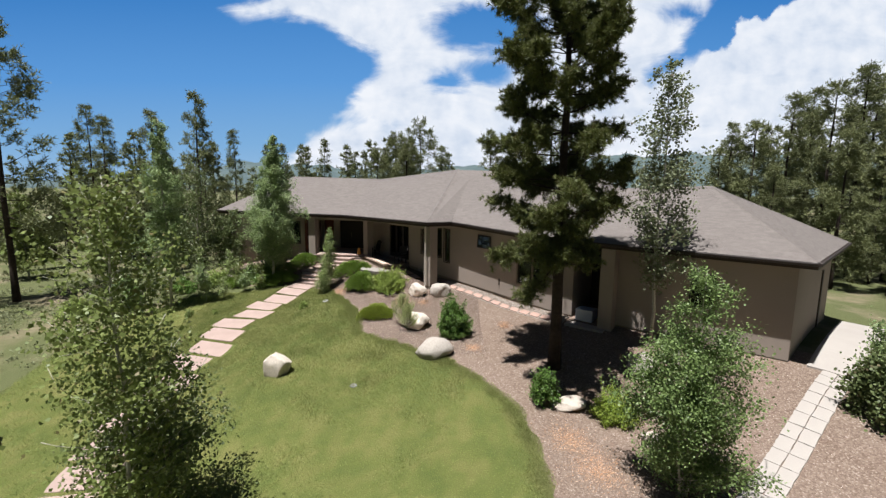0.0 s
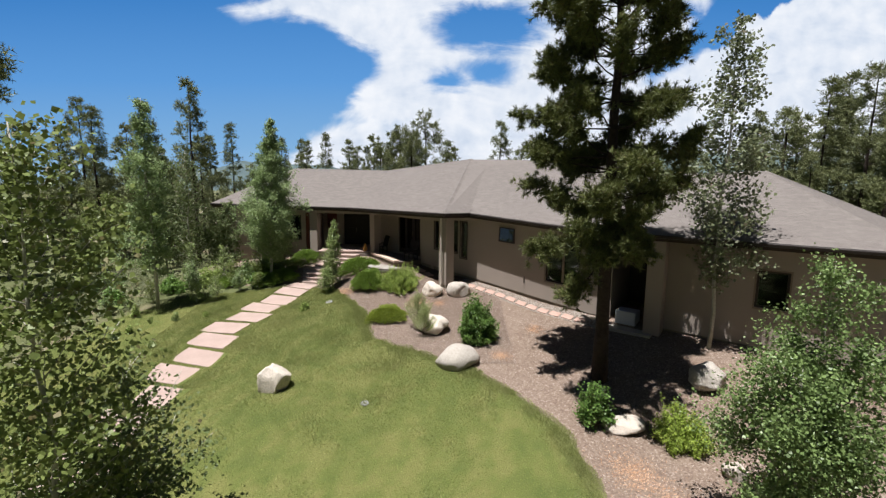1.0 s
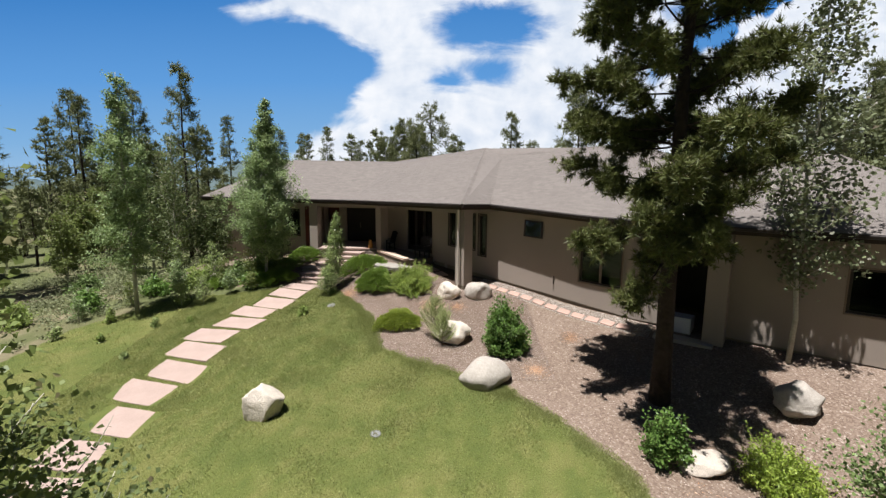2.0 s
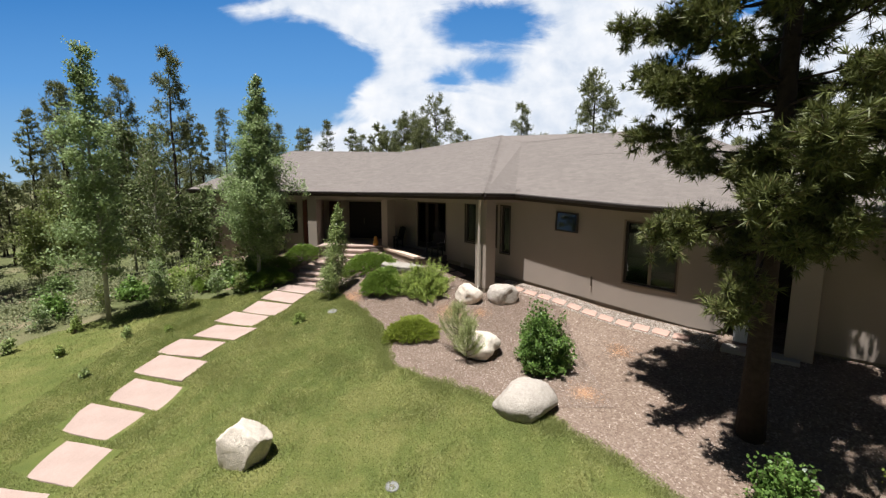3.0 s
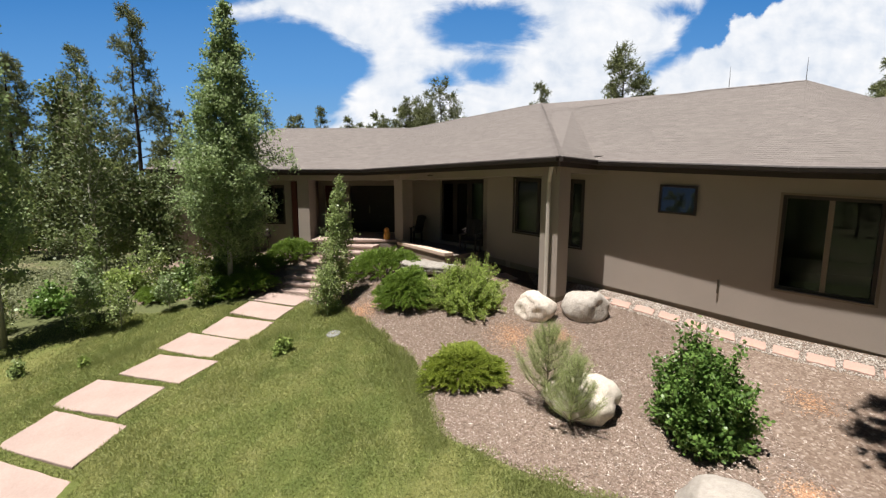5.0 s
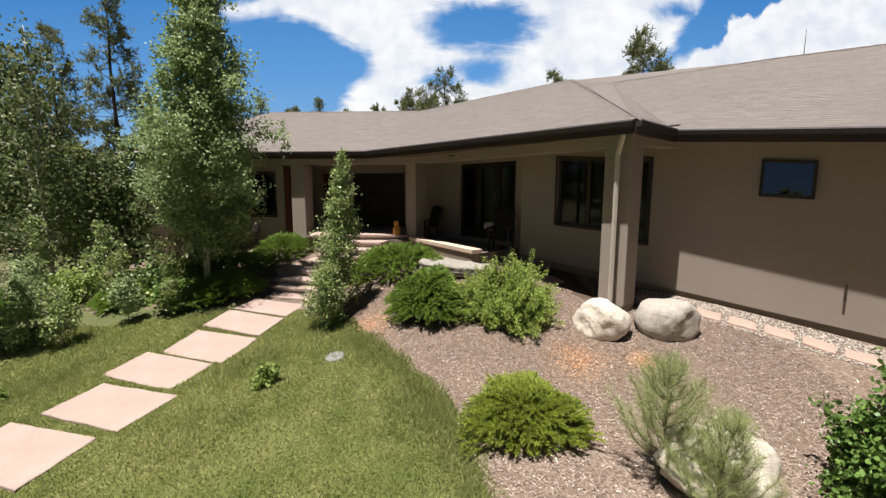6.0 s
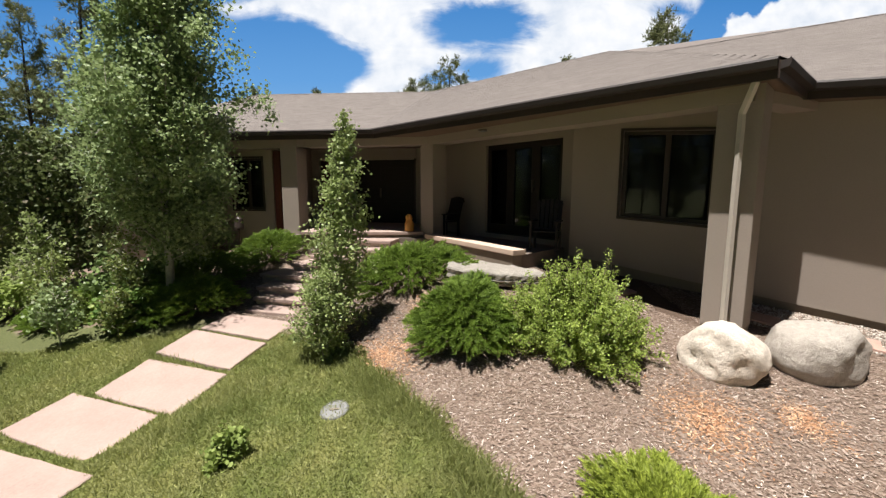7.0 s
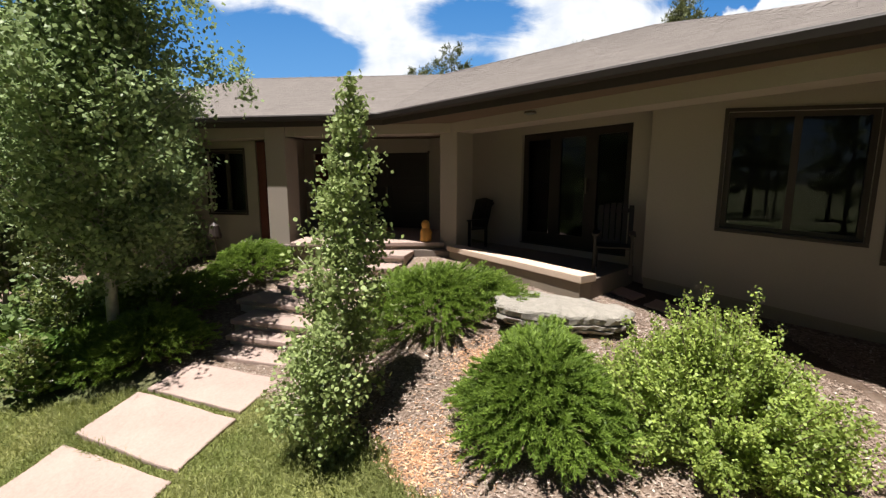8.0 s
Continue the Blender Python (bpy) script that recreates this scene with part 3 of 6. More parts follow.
CTURN = math.atan2(K1.y - V.y, K1.x - V.x)
column((0.46, 23.52, 0), 1.22, 4.62, 0.54, CTURN)
part("column_foot", one_box((-0.255, -0.255, 0.3), (0.255, 0.255, 1.22), Matrix.Translation((0.46, 23.52, 0)) @ Matrix.Rotation(CTURN, 4, "Z")), STUCCO_DARK, house)
column((-3.96, 29.0, 0), 1.5, 4.62, 0.5, CTURN)
column((-8.0, 30.0, 0), 1.2, 4.62, 0.52, math.atan2(LD.y, LD.x))
BEAM_Z = 4.38
for (ax, ay), (bx, by) in (((0.36, 23.52), (-3.96, 29.0)), ((-3.96, 29.0), (-7.75, 29.95)), ((-7.75, 29.95), (-14.6, 31.9))):
    d = Vector((bx - ax, by - ay, 0))
    m = Matrix.Translation((ax, ay, 0)) @ Matrix.Rotation(math.atan2(d.y, d.x), 4, "Z")
    part("beam", one_box((-0.26, -0.24, BEAM_Z), (d.length + 0.26, 0.24, 4.66), m), STUCCO, house)
d = rw((-0.1, -0.05, 0)) - Vector((0.36, 23.52, 0))
part("beam", one_box((0, -0.2, BEAM_Z + 0.05), (d.length, 0.2, 4.66), Matrix.Translation((0.36, 23.52, 0)) @ Matrix.Rotation(math.atan2(d.y, d.x), 4, "Z")), STUCCO, house)

# ---------------------------------------------------------------- roof
K2 = rw((-0.08, 0.5, 4.77))


def re(s, n=0.6, z=4.75):
    return rw((s, n, z))


RE1, RE2, RE3, RR = re(4.1), re(7.3), re(11.4), re(15.45)
Q0 = Vector((3.1, 31.2, 7.46))
QB = P2 + RD * 1.15 - RN * 7.6 + Vector((0, 0, 7.8))
QC = P2 + RD * 4.1 - RN * 7.6 + Vector((0, 0, 7.72))
QD = P2 + RD * 5.7 - RN * 6.0 + Vector((0, 0, 6.66))
QG = P2 + RD * 11.35 - RN * 6.1 + Vector((0, 0, 6.84))
RB = Vector((21.0, 20.85, 4.2))
A = Vector((2.24, 33.3, 8.08))
M = Vector((-4.1, 36.4, 7.35))
QL = Vector((-12.0, 38.0, 7.53))
BL = Vector((-16.8, 44.0, 4.85))
BM, BA = Vector((-2.0, 44.0, 5.0)), Vector((9.0, 40.5, 4.9))
BR = P2 + RD * 4.1 - RN * 15.5 + Vector((0, 0, 4.9))
BG = P2 + RD * 11.4 - RN * 13.5 + Vector((0, 0, 4.4))
# faces as (eave start, eave end, ridge end, ridge start)
SLOPES = [(EL, V, M, QL), (V, K1, A, M), (K1, K2, Q0, A), (K2, RE1, QC, QB), (RE1, RE2, QD, QC), (RE2, RE3, QG, QD), (RE3, RR, QG, QG), (RR, RB, QG, QG),
          (BL, EL, QL, QL), (K2, K2, QB, Q0)]
BACKS = [(BM, BL, QL, M), (BA, BM, M, A), (BR, BA, A, QB), (BR, QC, QB, QB), (BG, BR, QC, QD), (RB, BG, QD, QG), (A, Q0, QB, QB)]
roof = part("roof", merge([([p + Vector((0, 0, -0.03)) for p in f], [(0, 1, 2, 3)]) if len(set(map(tuple, f))) == 4 else
                           ([p + Vector((0, 0, -0.03)) for p in dict.fromkeys(tuple(v) for v in f) and [Vector(t) for t in dict.fromkeys(tuple(v) for v in f)]], [(0, 1, 2)])
                           for f in SLOPES + BACKS]), SHINGLE, house, "brown-grey asphalt shingle roof")


def shingle_courses(face, rng, course=0.145, tab=0.3):
    """Overlapping shingle tabs laid over one roof slope."""
    e0, e1, r1, r0 = face
    vs, fs = [], []
    up = max((r0 - e0).length, (r1 - e1).length)
    nrm = (e1 - e0).cross(r0 - e0) if (e1 - e0).length > 0.1 else (r1 - e0).cross(r0 - e0)
    nrm.normalize()
    if nrm.z < 0:
        nrm = -nrm
    rows = int(up / course)
    for k in range(rows):
        f0, f1 = k / rows, min((k + 1.25) / rows, 1)
        a0, b0 = e0.lerp(r0, f0), e1.lerp(r1, f0)
        a1, b1 = e0.lerp(r0, f1), e1.lerp(r1, f1)
        width = (b0 - a0).length
        if width < 0.2:
            continue
        n = max(1, int(width / tab))
        cuts = [0.0] + sorted(min(max((i + rng.uniform(-0.28, 0.28)) / n, 0.01), 0.99) for i in range(1, n)) + [1.0]
        for u, v in zip(cuts, cuts[1:]):
            lift = rng.uniform(0.003, 0.0045)
            q = [a0.lerp(b0, u) + nrm * lift, a0.lerp(b0, v) + nrm * lift, a1.lerp(b1, v) + nrm * 0.002, a1.lerp(b1, u) + nrm * 0.002]
            o = len(vs)
            vs += q + [q[0] - nrm * (lift + 0.004), q[1] - nrm * (lift + 0.004)]
            fs += [(o, o + 1, o + 2, o + 3), (o + 4, o + 5, o + 1, o)]
    return vs, fs


rng = random.Random(11)
for f in SLOPES:
    tagged(part("shingles", shingle_courses(f, rng), SHINGLE, roof), "courses of shingle tabs", kind="stuff")


def ridge_cap(a, b):
    d = (b - a)
    n = max(2, int(d.length / 0.3))
    side = Vector((d.y, -d.x, 0)).normalized()
    vs, fs = [], []
    for i in range(n):
        p, q = a.lerp(b, i / n), a.lerp(b, (i + 1.1) / n)
        o = len(vs)
        for c, h in ((p, 0.026), (q, 0.016)):
            vs += [c - side * 0.15 + Vector((0, 0, h - 0.06)), c + Vector((0, 0, h)), c + side * 0.15 + Vector((0, 0, h - 0.06))]
        fs += [(o, o + 3, o + 4, o + 1), (o + 1, o + 4, o + 5, o + 2)]
    return tagged(part("ridge_cap", (vs, fs), SHINGLE, roof), "overlapping shingle caps along a ridge", kind="stuff")


for a, b in ((QL, M), (M, A), (EL, QL), (K1, A), (QB, QC), (QC, QD), (QD, QG), (RR, QG), (QG, RB), (Q0, QB), (A, Q0)):
    ridge_cap(a, b)

EAVES = [(BL, EL), (EL, V), (V, K1), (K1, K2), (K2, RE1), (RE1, RE2), (RE2, RR), (RR, RB)]
for a, b in EAVES:
    d = (b - a)
    inn = Vector((-d.y, d.x, 0)).normalized()
    z = Vector((0, 0, 1))
    prof = [(-0.11, 0.0), (-0.125, -0.03), (-0.11, -0.11), (-0.02, -0.13), (-0.02, -0.03), (-0.1, -0.02)]
    vs = [p + inn * u + z * w for p in (a, b) for u, w in prof]
    n = len(prof)
    fs = [(k, (k + 1) % n, (k + 1) % n + n, k + n) for k in range(n)] + [tuple(range(n - 1, -1, -1)), tuple(range(n, 2 * n))]
    part("gutter", (vs, fs), GUTTER, house)
    vs = [p + inn * u + z * w for p in (a, b) for u, w in ((-0.018, -0.02), (-0.018, -0.24), (0.02, -0.24), (0.02, -0.02))]
    fs = [(k, (k + 1) % 4, (k + 1) % 4 + 4, k + 4) for k in range(4)] + [(3, 2, 1, 0), (4, 5, 6, 7)]
    part("fascia", (vs, fs), FASCIA, house)

# soffit under the whole roof, one sheet a stretch
SZ = Vector((0, 0, -0.19))
SOFF = [(EL, V, lw((10.2, -9, 4.72)), lw((0.8, -9, 4.72))), (V, K1, Vector((3.2, 26.2, 4.7)), Vector((-1.5, 31.6, 4.7))), (K1, K2, rw((0.5, -1.2, 4.6)), Vector((3.2, 26.2, 4.7))),
        (K2, RE1, re(4.1, -1.4), rw((0.5, -1.2, 4.7))), (RE1, RE2, re(7.3, -1.4), re(4.1, -1.4)), (RE2, RR, re(15.4, -3), re(7.3, -3)), (RR, RB, re(14, -10), re(14, -2)),
        (V, Vector((-1.5, 31.6, 4.7)), Vector((-3.0, 35, 4.7)), lw((9.9, -6, 4.72)))]
for f in SOFF:
    part("soffit", ([p + SZ for p in f], [(0, 1, 2, 3)]), SOFFIT, house)

# downspout by the corner column
dx = Vector((0.36, 23.52, 0)) + Vector((math.cos(CTURN), math.sin(CTURN), 0)) * 0.12 + Vector((-0.70, -0.71, 0)) * 0.36
top = K1 + Vector((-0.12, 0.2, -0.1))
pts = [top, top + Vector((0, 0, -0.14)), Vector((dx.x, dx.y, 4.22)), Vector((dx.x, dx.y, 4.1)), Vector((dx.x, dx.y, 1.35)), Vector((dx.x - 0.05, dx.y - 0.1, 1.18)), Vector((dx.x - 0.2, dx.y - 0.28, 1.1))]
part("downspout", tube(pts, [0.05] * len(pts), 6), SPOUT, house, "tan metal downspout")
to_box((2.82, 0.0, 1.72), (2.86, 0.06, 2.05), rw, BRONZE, house, "hose_tap")

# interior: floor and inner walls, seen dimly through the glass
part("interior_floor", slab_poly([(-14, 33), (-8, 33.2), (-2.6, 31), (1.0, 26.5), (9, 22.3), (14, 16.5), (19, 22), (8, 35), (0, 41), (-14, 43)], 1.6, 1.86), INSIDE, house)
ROOMS = [(-14.3, 33.2), (-13.0, 37.0), (-3.5, 36.2), (2.8, 30.5), (13.0, 22.5), (14.6, 16.6)]
for (ax, ay), (bx, by) in zip(ROOMS, ROOMS[1:]):
    d = Vector((bx - ax, by - ay, 0))
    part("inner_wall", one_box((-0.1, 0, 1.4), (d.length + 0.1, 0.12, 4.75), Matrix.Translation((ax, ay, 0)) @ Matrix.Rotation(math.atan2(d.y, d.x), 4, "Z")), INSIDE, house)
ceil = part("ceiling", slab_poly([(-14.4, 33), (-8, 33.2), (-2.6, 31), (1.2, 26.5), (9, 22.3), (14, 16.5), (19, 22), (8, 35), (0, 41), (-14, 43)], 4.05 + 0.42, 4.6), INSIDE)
tagged(ceil, "plain plaster ceiling inside the house", "ceiling", kind="structure")

# antennas on the ridge
for at in (QB.lerp(QC, 0.25), QC + Vector((0, 0, 0))):
    part("antenna", tube([at + Vector((0, 0, -0.05)), at + Vector((0, 0, 0.75))], [0.012, 0.006], 5), BRONZE, roof, "thin metal roof antenna")

# ---------------------------------------------------------------- porch, steps and paths
PORCH = [(-9.6, 33.4), (-9.2, 30.2), (-7.4, 29.3), (-6.0, 29.0), (-4.1, 28.55), (-2.25, 25.65), (-1.0, 26.85), (-3.3, 30.3), (-4.6, 32.9)]
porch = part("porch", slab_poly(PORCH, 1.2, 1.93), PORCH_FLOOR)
tagged(porch, "raised sandstone porch under the eaves", "porch", kind="structure")
a, b = Vector((-4.05, 28.5, 0)), Vector((-2.3, 25.5, 0))
d = (b - a)
m = Matrix.Translation(a) @ Matrix.Rotation(math.atan2(d.y, d.x), 4, "Z")
part("coping", one_box((-0.05, -0.12, 1.95), (d.length, 0.2, 2.06), m, 0.015), COPING, porch, "pale stone coping")
part("riser", one_box((0.0, -0.08, 1.1), (d.length - 0.05, 0.15, 1.95), m), STUCCO_DARK, porch)
part("landing", one_box((-7.5, 28.86, 1.5), (-4.25, 32.6, 2.0), None, 0.01), STUCCO_DARK, porch)
part("landing_paving", one_box((-7.52, 28.8, 2.0), (-4.22, 32.62, 2.085), None, 0.015), FLAG, porch, "pale stone landing")

STEPS = [(-7.7, 25.85, -6.3, 25.4, 0.8, 0.75), (-7.72, 26.3, -6.2, 25.8, 0.95, 0.7), (-7.8, 26.65, -6.15, 26.12, 1.1, 0.9), (-8.0, 27.35, -6.1, 26.6, 1.25, 1.15), (-7.4, 27.75, -5.8, 27.05, 1.42, 0.8),
         (-6.95, 27.95, -5.5, 27.35, 1.58, 0.8), (-6.5, 28.05, -5.25, 27.65, 1.75, 0.85), (-6.4, 28.45, -5.05, 28.12, 1.92, 0.9)]
for k, (ax, ay, bx, by, z, deep) in enumerate(STEPS):
    a, b = Vector((ax, ay, 0)), Vector((bx, by, 0))
    d = b - a
    m = Matrix.Translation(a) @ Matrix.Rotation(math.atan2(d.y, d.x), 4, "Z")
    st = part("stone_step", one_box((0, 0, z - 0.55), (d.length, deep, z - 0.085), m, 0.03), ROCK_TAN)
    tagged(st, "pinkish sandstone step with a flat tread", "step", "steps up to the porch")
    part("tread", one_box((-0.03, -0.05, z - 0.083), (d.length + 0.03, deep + 0.02, z), m, 0.02), FLAG, st)

SLABS = [(-7.35, 25.05, -22, 1.6, 0.7), (-7.66, 24.3, -24, 1.7, 0.72), (-8.0, 23.47, -24, 1.78, 0.86), (-8.6, 22.72, -22, 1.9, 0.88), (-8.68, 21.6, -22, 1.95, 0.96), (-9.3, 20.58, -20, 2.06, 0.95),
         (-9.23, 19.44, -19.5, 2.03, 0.91), (-9.12, 18.28, -18, 2.08, 0.86), (-9.65, 17.34, -15, 1.97, 0.93), (-9.4, 16.07, -16, 2.13, 1.0), (-9.7, 14.85, -8, 1.9, 0.98), (-9.45, 13.65, -4, 1.9, 0.98),
         (-9.3, 12.5, 0, 1.9, 1.0), (-9.1, 11.3, 2, 1.9, 1.0), (-8.9, 10.15, 4, 1.9, 1.0), (-8.7, 9.0, 6, 1.9, 1.0)]
srng = random.Random(5)


def flagstone(x, y, turn, w, h, thick, label, group, mat=FLAG):
    """A sawn flagstone with slightly uneven edges, lying to the slope."""
    t = radians(turn)
    bm = bmesh.new()
    pts = []
    for k in range(24):
        s = k / 24 * 4
        side, f = int(s), s - int(s)
        u, v = ((f, 0), (1, f), (1 - f, 1), (0, 1 - f))[side]
        j = srng.uniform(-0.012, 0.012)
        pts.append(((u - 0.5) * w + j, (v - 0.5) * h + srng.uniform(-0.012, 0.012)))
    dzx = (ground_z(x + 0.5 * math.cos(t), y + 0.5 * math.sin(t)) - ground_z(x - 0.5 * math.cos(t), y - 0.5 * math.sin(t)))
    dzy = (ground_z(x - 0.5 * math.sin(t), y + 0.5 * math.cos(t)) - ground_z(x + 0.5 * math.sin(t), y - 0.5 * math.cos(t)))
    rings = [[bm.verts.new((px * k, py * k, z + px * dzx + py * dzy)) for px, py in pts] for k, z in ((1.0, -0.1), (1.0, thick - 0.012), (0.985, thick))]
    for lo, hi in zip(rings, rings[1:]):
        for i in range(24):
            bm.faces.new((lo[i], lo[(i + 1) % 24], hi[(i + 1) % 24], hi[i]))
    bm.faces.new(rings[-1])
    ob = part("flagstone", bm, mat)
    ob.location = (x, y, ground_z(x, y) + 0.012)
    ob.rotation_euler = (0, 0, t)
    return tagged(ob, label, "paving stone", group)


for x, y, turn, w, h in SLABS:
    flagstone(x, y, turn, w, h, 0.026, "large pinkish sandstone slab set in the lawn", "slab path through the lawn")
for k in range(12):
    q = rw((-0.3 + k * 0.565, 0.7 + 0.03 * math.sin(k), 0))
    flagstone(q.x, q.y, math.degrees(math.atan2(RD.y, RD.x)) + srng.uniform(-4, 4), 0.44, 0.34, 0.03, "small pink paving stone along the house wall", "stones along the wall", FLAG_PINK)
for k in range(5):
    q = pw((-0.6 + k * 0.75, 0.75, 0))
    flagstone(q.x, q.y, math.degrees(math.atan2(PE.y, PE.x)) + srng.uniform(-5, 5), 0.56, 0.4, 0.02, "small paving stone in the shade of the eaves", "stones along the wall", FLAG_PINK)
# walk of paired pavers and the drive beside the wing
for k in range(19):
    for j in (-0.2, 0.2):
        x, y = 14.5 - 0.8 * 0.62 * k + 0.6 * j, 13.75 - 0.6 * 0.62 * k - 0.8 * j
        flagstone(x, y, 36.9 + srng.uniform(-1.5, 1.5), 0.59, 0.38, 0.03, "pale rectangular concrete paver in a walk", "paver walk beside the drive", CONCRETE)
def drive_mesh():
    """A sheet of concrete between two edges, lying on the ground, with a low rim."""
    n, m = 24, 8
    vs, fs = [], []
    for i in range(n + 1):
        a = Vector((14.0, 14.4, 0)).lerp(Vector((21.3, 21.0, 0)), i / n)
        b = Vector((16.3, 12.4, 0)).lerp(Vector((29.5, 17.5, 0)), i / n)
        for j in range(m + 1):
            q = a.lerp(b, j / m)
            vs.append((q.x, q.y, ground_z(q.x, q.y) + 0.07))
    for i in range(n):
        for j in range(m):
            k = i * (m + 1) + j
            fs.append((k, k + 1, k + m + 2, k + m + 1))
    rim = [j for j in range(m + 1)] + [i * (m + 1) + m for i in range(1, n + 1)] + [n * (m + 1) + j for j in range(m - 1, -1, -1)] + [i * (m + 1) for i in range(n - 1, 0, -1)]
    o = len(vs)
    vs += [(vs[k][0], vs[k][1], vs[k][2] - 0.3) for k in rim]
    for k in range(len(rim)):
        q = (k + 1) % len(rim)
        fs.append((rim[k], o + k, o + q, rim[q]))
    return vs, fs


part_drive = part("driveway", drive_mesh(), CONCRETE)
tagged(part_drive, "pale concrete driveway", "driveway", kind="structure")


# ---------------------------------------------------------------- plants: how they are made
LEAF_ASPEN = leafy("aspen_leaves", (0.055, 0.088, 0.038), (0.27, 0.345, 0.15), 0.33, 0.5)
LEAF_SAPLING = leafy("sapling_leaves", (0.1, 0.14, 0.045), (0.28, 0.34, 0.13), 0.3, 0.38)
LEAF_YOUNG = leafy("young_tree_leaves", (0.045, 0.08, 0.025), (0.17, 0.235, 0.08), 0.28, 0.4)
LEAF_ASPEN_DARK = leafy("shaded_aspen_leaves", (0.055, 0.078, 0.03), (0.15, 0.185, 0.07), 0.28, 0.5, (0.13, 0.09, 0.06))
LEAF_OLIVE = leafy("olive_aspen_leaves", (0.075, 0.108, 0.028), (0.205, 0.245, 0.075), 0.32, 0.45, (0.16, 0.11, 0.06))
LEAF_BRONZE = leafy("bronze_aspen_leaves", (0.07, 0.086, 0.045), (0.2, 0.225, 0.12), 0.3, 0.45, (0.13, 0.085, 0.07))
LEAF_ROSE = leafy("glossy_green_leaves", (0.042, 0.092, 0.02), (0.15, 0.24, 0.056), 0.3, 0.35)
LEAF_LIME = leafy("yellow_green_leaves", (0.127, 0.196, 0.029), (0.310, 0.380, 0.069), 0.4, 0.5)
LEAF_SPIREA = leafy("light_green_leaves", (0.111, 0.169, 0.039), (0.286, 0.351, 0.104), 0.4, 0.5)
LEAF_SPRIG = leafy("twiggy_shrub_leaves", (0.085, 0.135, 0.028), (0.36, 0.44, 0.105), 0.35, 0.45)
NEEDLE_PINE = leafy("ponderosa_needles", (0.03, 0.042, 0.015), (0.15, 0.168, 0.052), 0.15, 0.5, (0.1, 0.065, 0.03))
NEEDLE_FAR = leafy("far_conifer_needles", (0.055, 0.07, 0.033), (0.19, 0.206, 0.09), 0.15, 0.6)
NEEDLE_JUN = leafy("juniper_sprays", (0.045, 0.085, 0.014), (0.235, 0.335, 0.056), 0.25, 0.5)
NEEDLE_JUN_Y = leafy("golden_juniper_sprays", (0.09, 0.13, 0.016), (0.33, 0.385, 0.06), 0.25, 0.5)
NEEDLE_BLUE = leafy("young_pine_needles", (0.15, 0.185, 0.065), (0.37, 0.415, 0.18), 0.4, 0.5)
WEED = leafy("wild_plants", (0.085, 0.105, 0.05), (0.22, 0.235, 0.125), 0.3, 0.6)


def rand_units(rng, n, up=0.0):
    v = rng.normal(size=(n, 3))
    v[:, 2] += up
    return v / np.linalg.norm(v, axis=1, keepdims=True)


def leaf_cloud(rng, pts, size, up=0.6, slim=0.75, plain=False):
    """A pointed leaf at each place, facing anywhere but rather upwards."""
    n = len(pts)
    nrm = rand_units(rng, n, up)
    a = np.cross(nrm, rand_units(rng, n))
    a /= np.linalg.norm(a, axis=1, keepdims=True) + 1e-9
    b = np.cross(nrm, a)
    s = size * rng.uniform(0.65, 1.25, (n, 1))
    fold = nrm * s * 0.18
    w = b * s * slim
    if plain:
        v = np.stack([pts + a * s, pts - a * s * 0.1 + w - fold, pts - a * s * 0.85, pts - a * s * 0.1 - w - fold], 1).reshape(-1, 3)
        return v, np.arange(4 * n).reshape(n, 4)
    v = np.stack([pts + a * s, pts + a * s * 0.3 + w - fold, pts - a * s * 0.5 + w * 0.8 - fold, pts - a * s * 0.85, pts - a * s * 0.5 - w * 0.8 - fold, pts + a * s * 0.3 - w - fold], 1).reshape(-1, 3)
    f = np.arange(6 * n).reshape(n, 6)
    return v, f


def needle_cloud(rng, pts, dirs, count, length, width, cone=0.9):
    """A brush of needles at each place, opening along its direction."""
    n = len(pts)
    p = np.repeat(pts, count, 0)
    d = np.repeat(dirs, count, 0) + rng.normal(size=(n * count, 3)) * cone
    d /= np.linalg.norm(d, axis=1, keepdims=True)
    s = np.cross(d, rand_units(rng, n * count))
    s /= np.linalg.norm(s, axis=1, keepdims=True) + 1e-9
    ln = length * rng.uniform(0.7, 1.2, (n * count, 1))
    v = np.stack([p - s * width, p + s * width, p + d * ln], 1).reshape(-1, 3)
    return v, np.arange(3 * n * count).reshape(-1, 3)


def np_mesh(name, v, f, mat, tone=None):
    me = bpy.data.meshes.new(name)
    k = f.shape[1]
    me.vertices.add(len(v))
    me.vertices.foreach_set("co", np.ascontiguousarray(v, np.float32).ravel())
    me.loops.add(f.size)
    me.loops.foreach_set("vertex_index", np.ascontiguousarray(f, np.int32).ravel())
    me.polygons.add(len(f))
    me.polygons.foreach_set("loop_start", np.arange(0, f.size, k, dtype=np.int32))
    me.materials.append(mat)
    me.update(calc_edges=True)
    me.validate()
    if tone is not None:
        att = me.attributes.new("tone", "FLOAT", "POINT")
        att.data.foreach_set("value", np.repeat(tone, len(v) // len(tone)).astype(np.float32))
    return me


def limb(rng, p, d, length, r, bend=0.25, n=6):
    pts, q = [Vector(p)], Vector(d).normalized()
    for _ in range(n):
        q = (q + Vector(rng.normal(size=3) * 0.12) + Vector((0, 0, bend / n))).normalized()
        pts.append(pts[-1] + q * (length / n))
    return pts, [max(0.006, r * (1 - 0.85 * i / n)) for i in range(n + 1)]


def along(pts, f):
    x = f * (len(pts) - 1)
    i = min(int(x), len(pts) - 2)
    return pts[i].lerp(pts[i + 1], x - i)


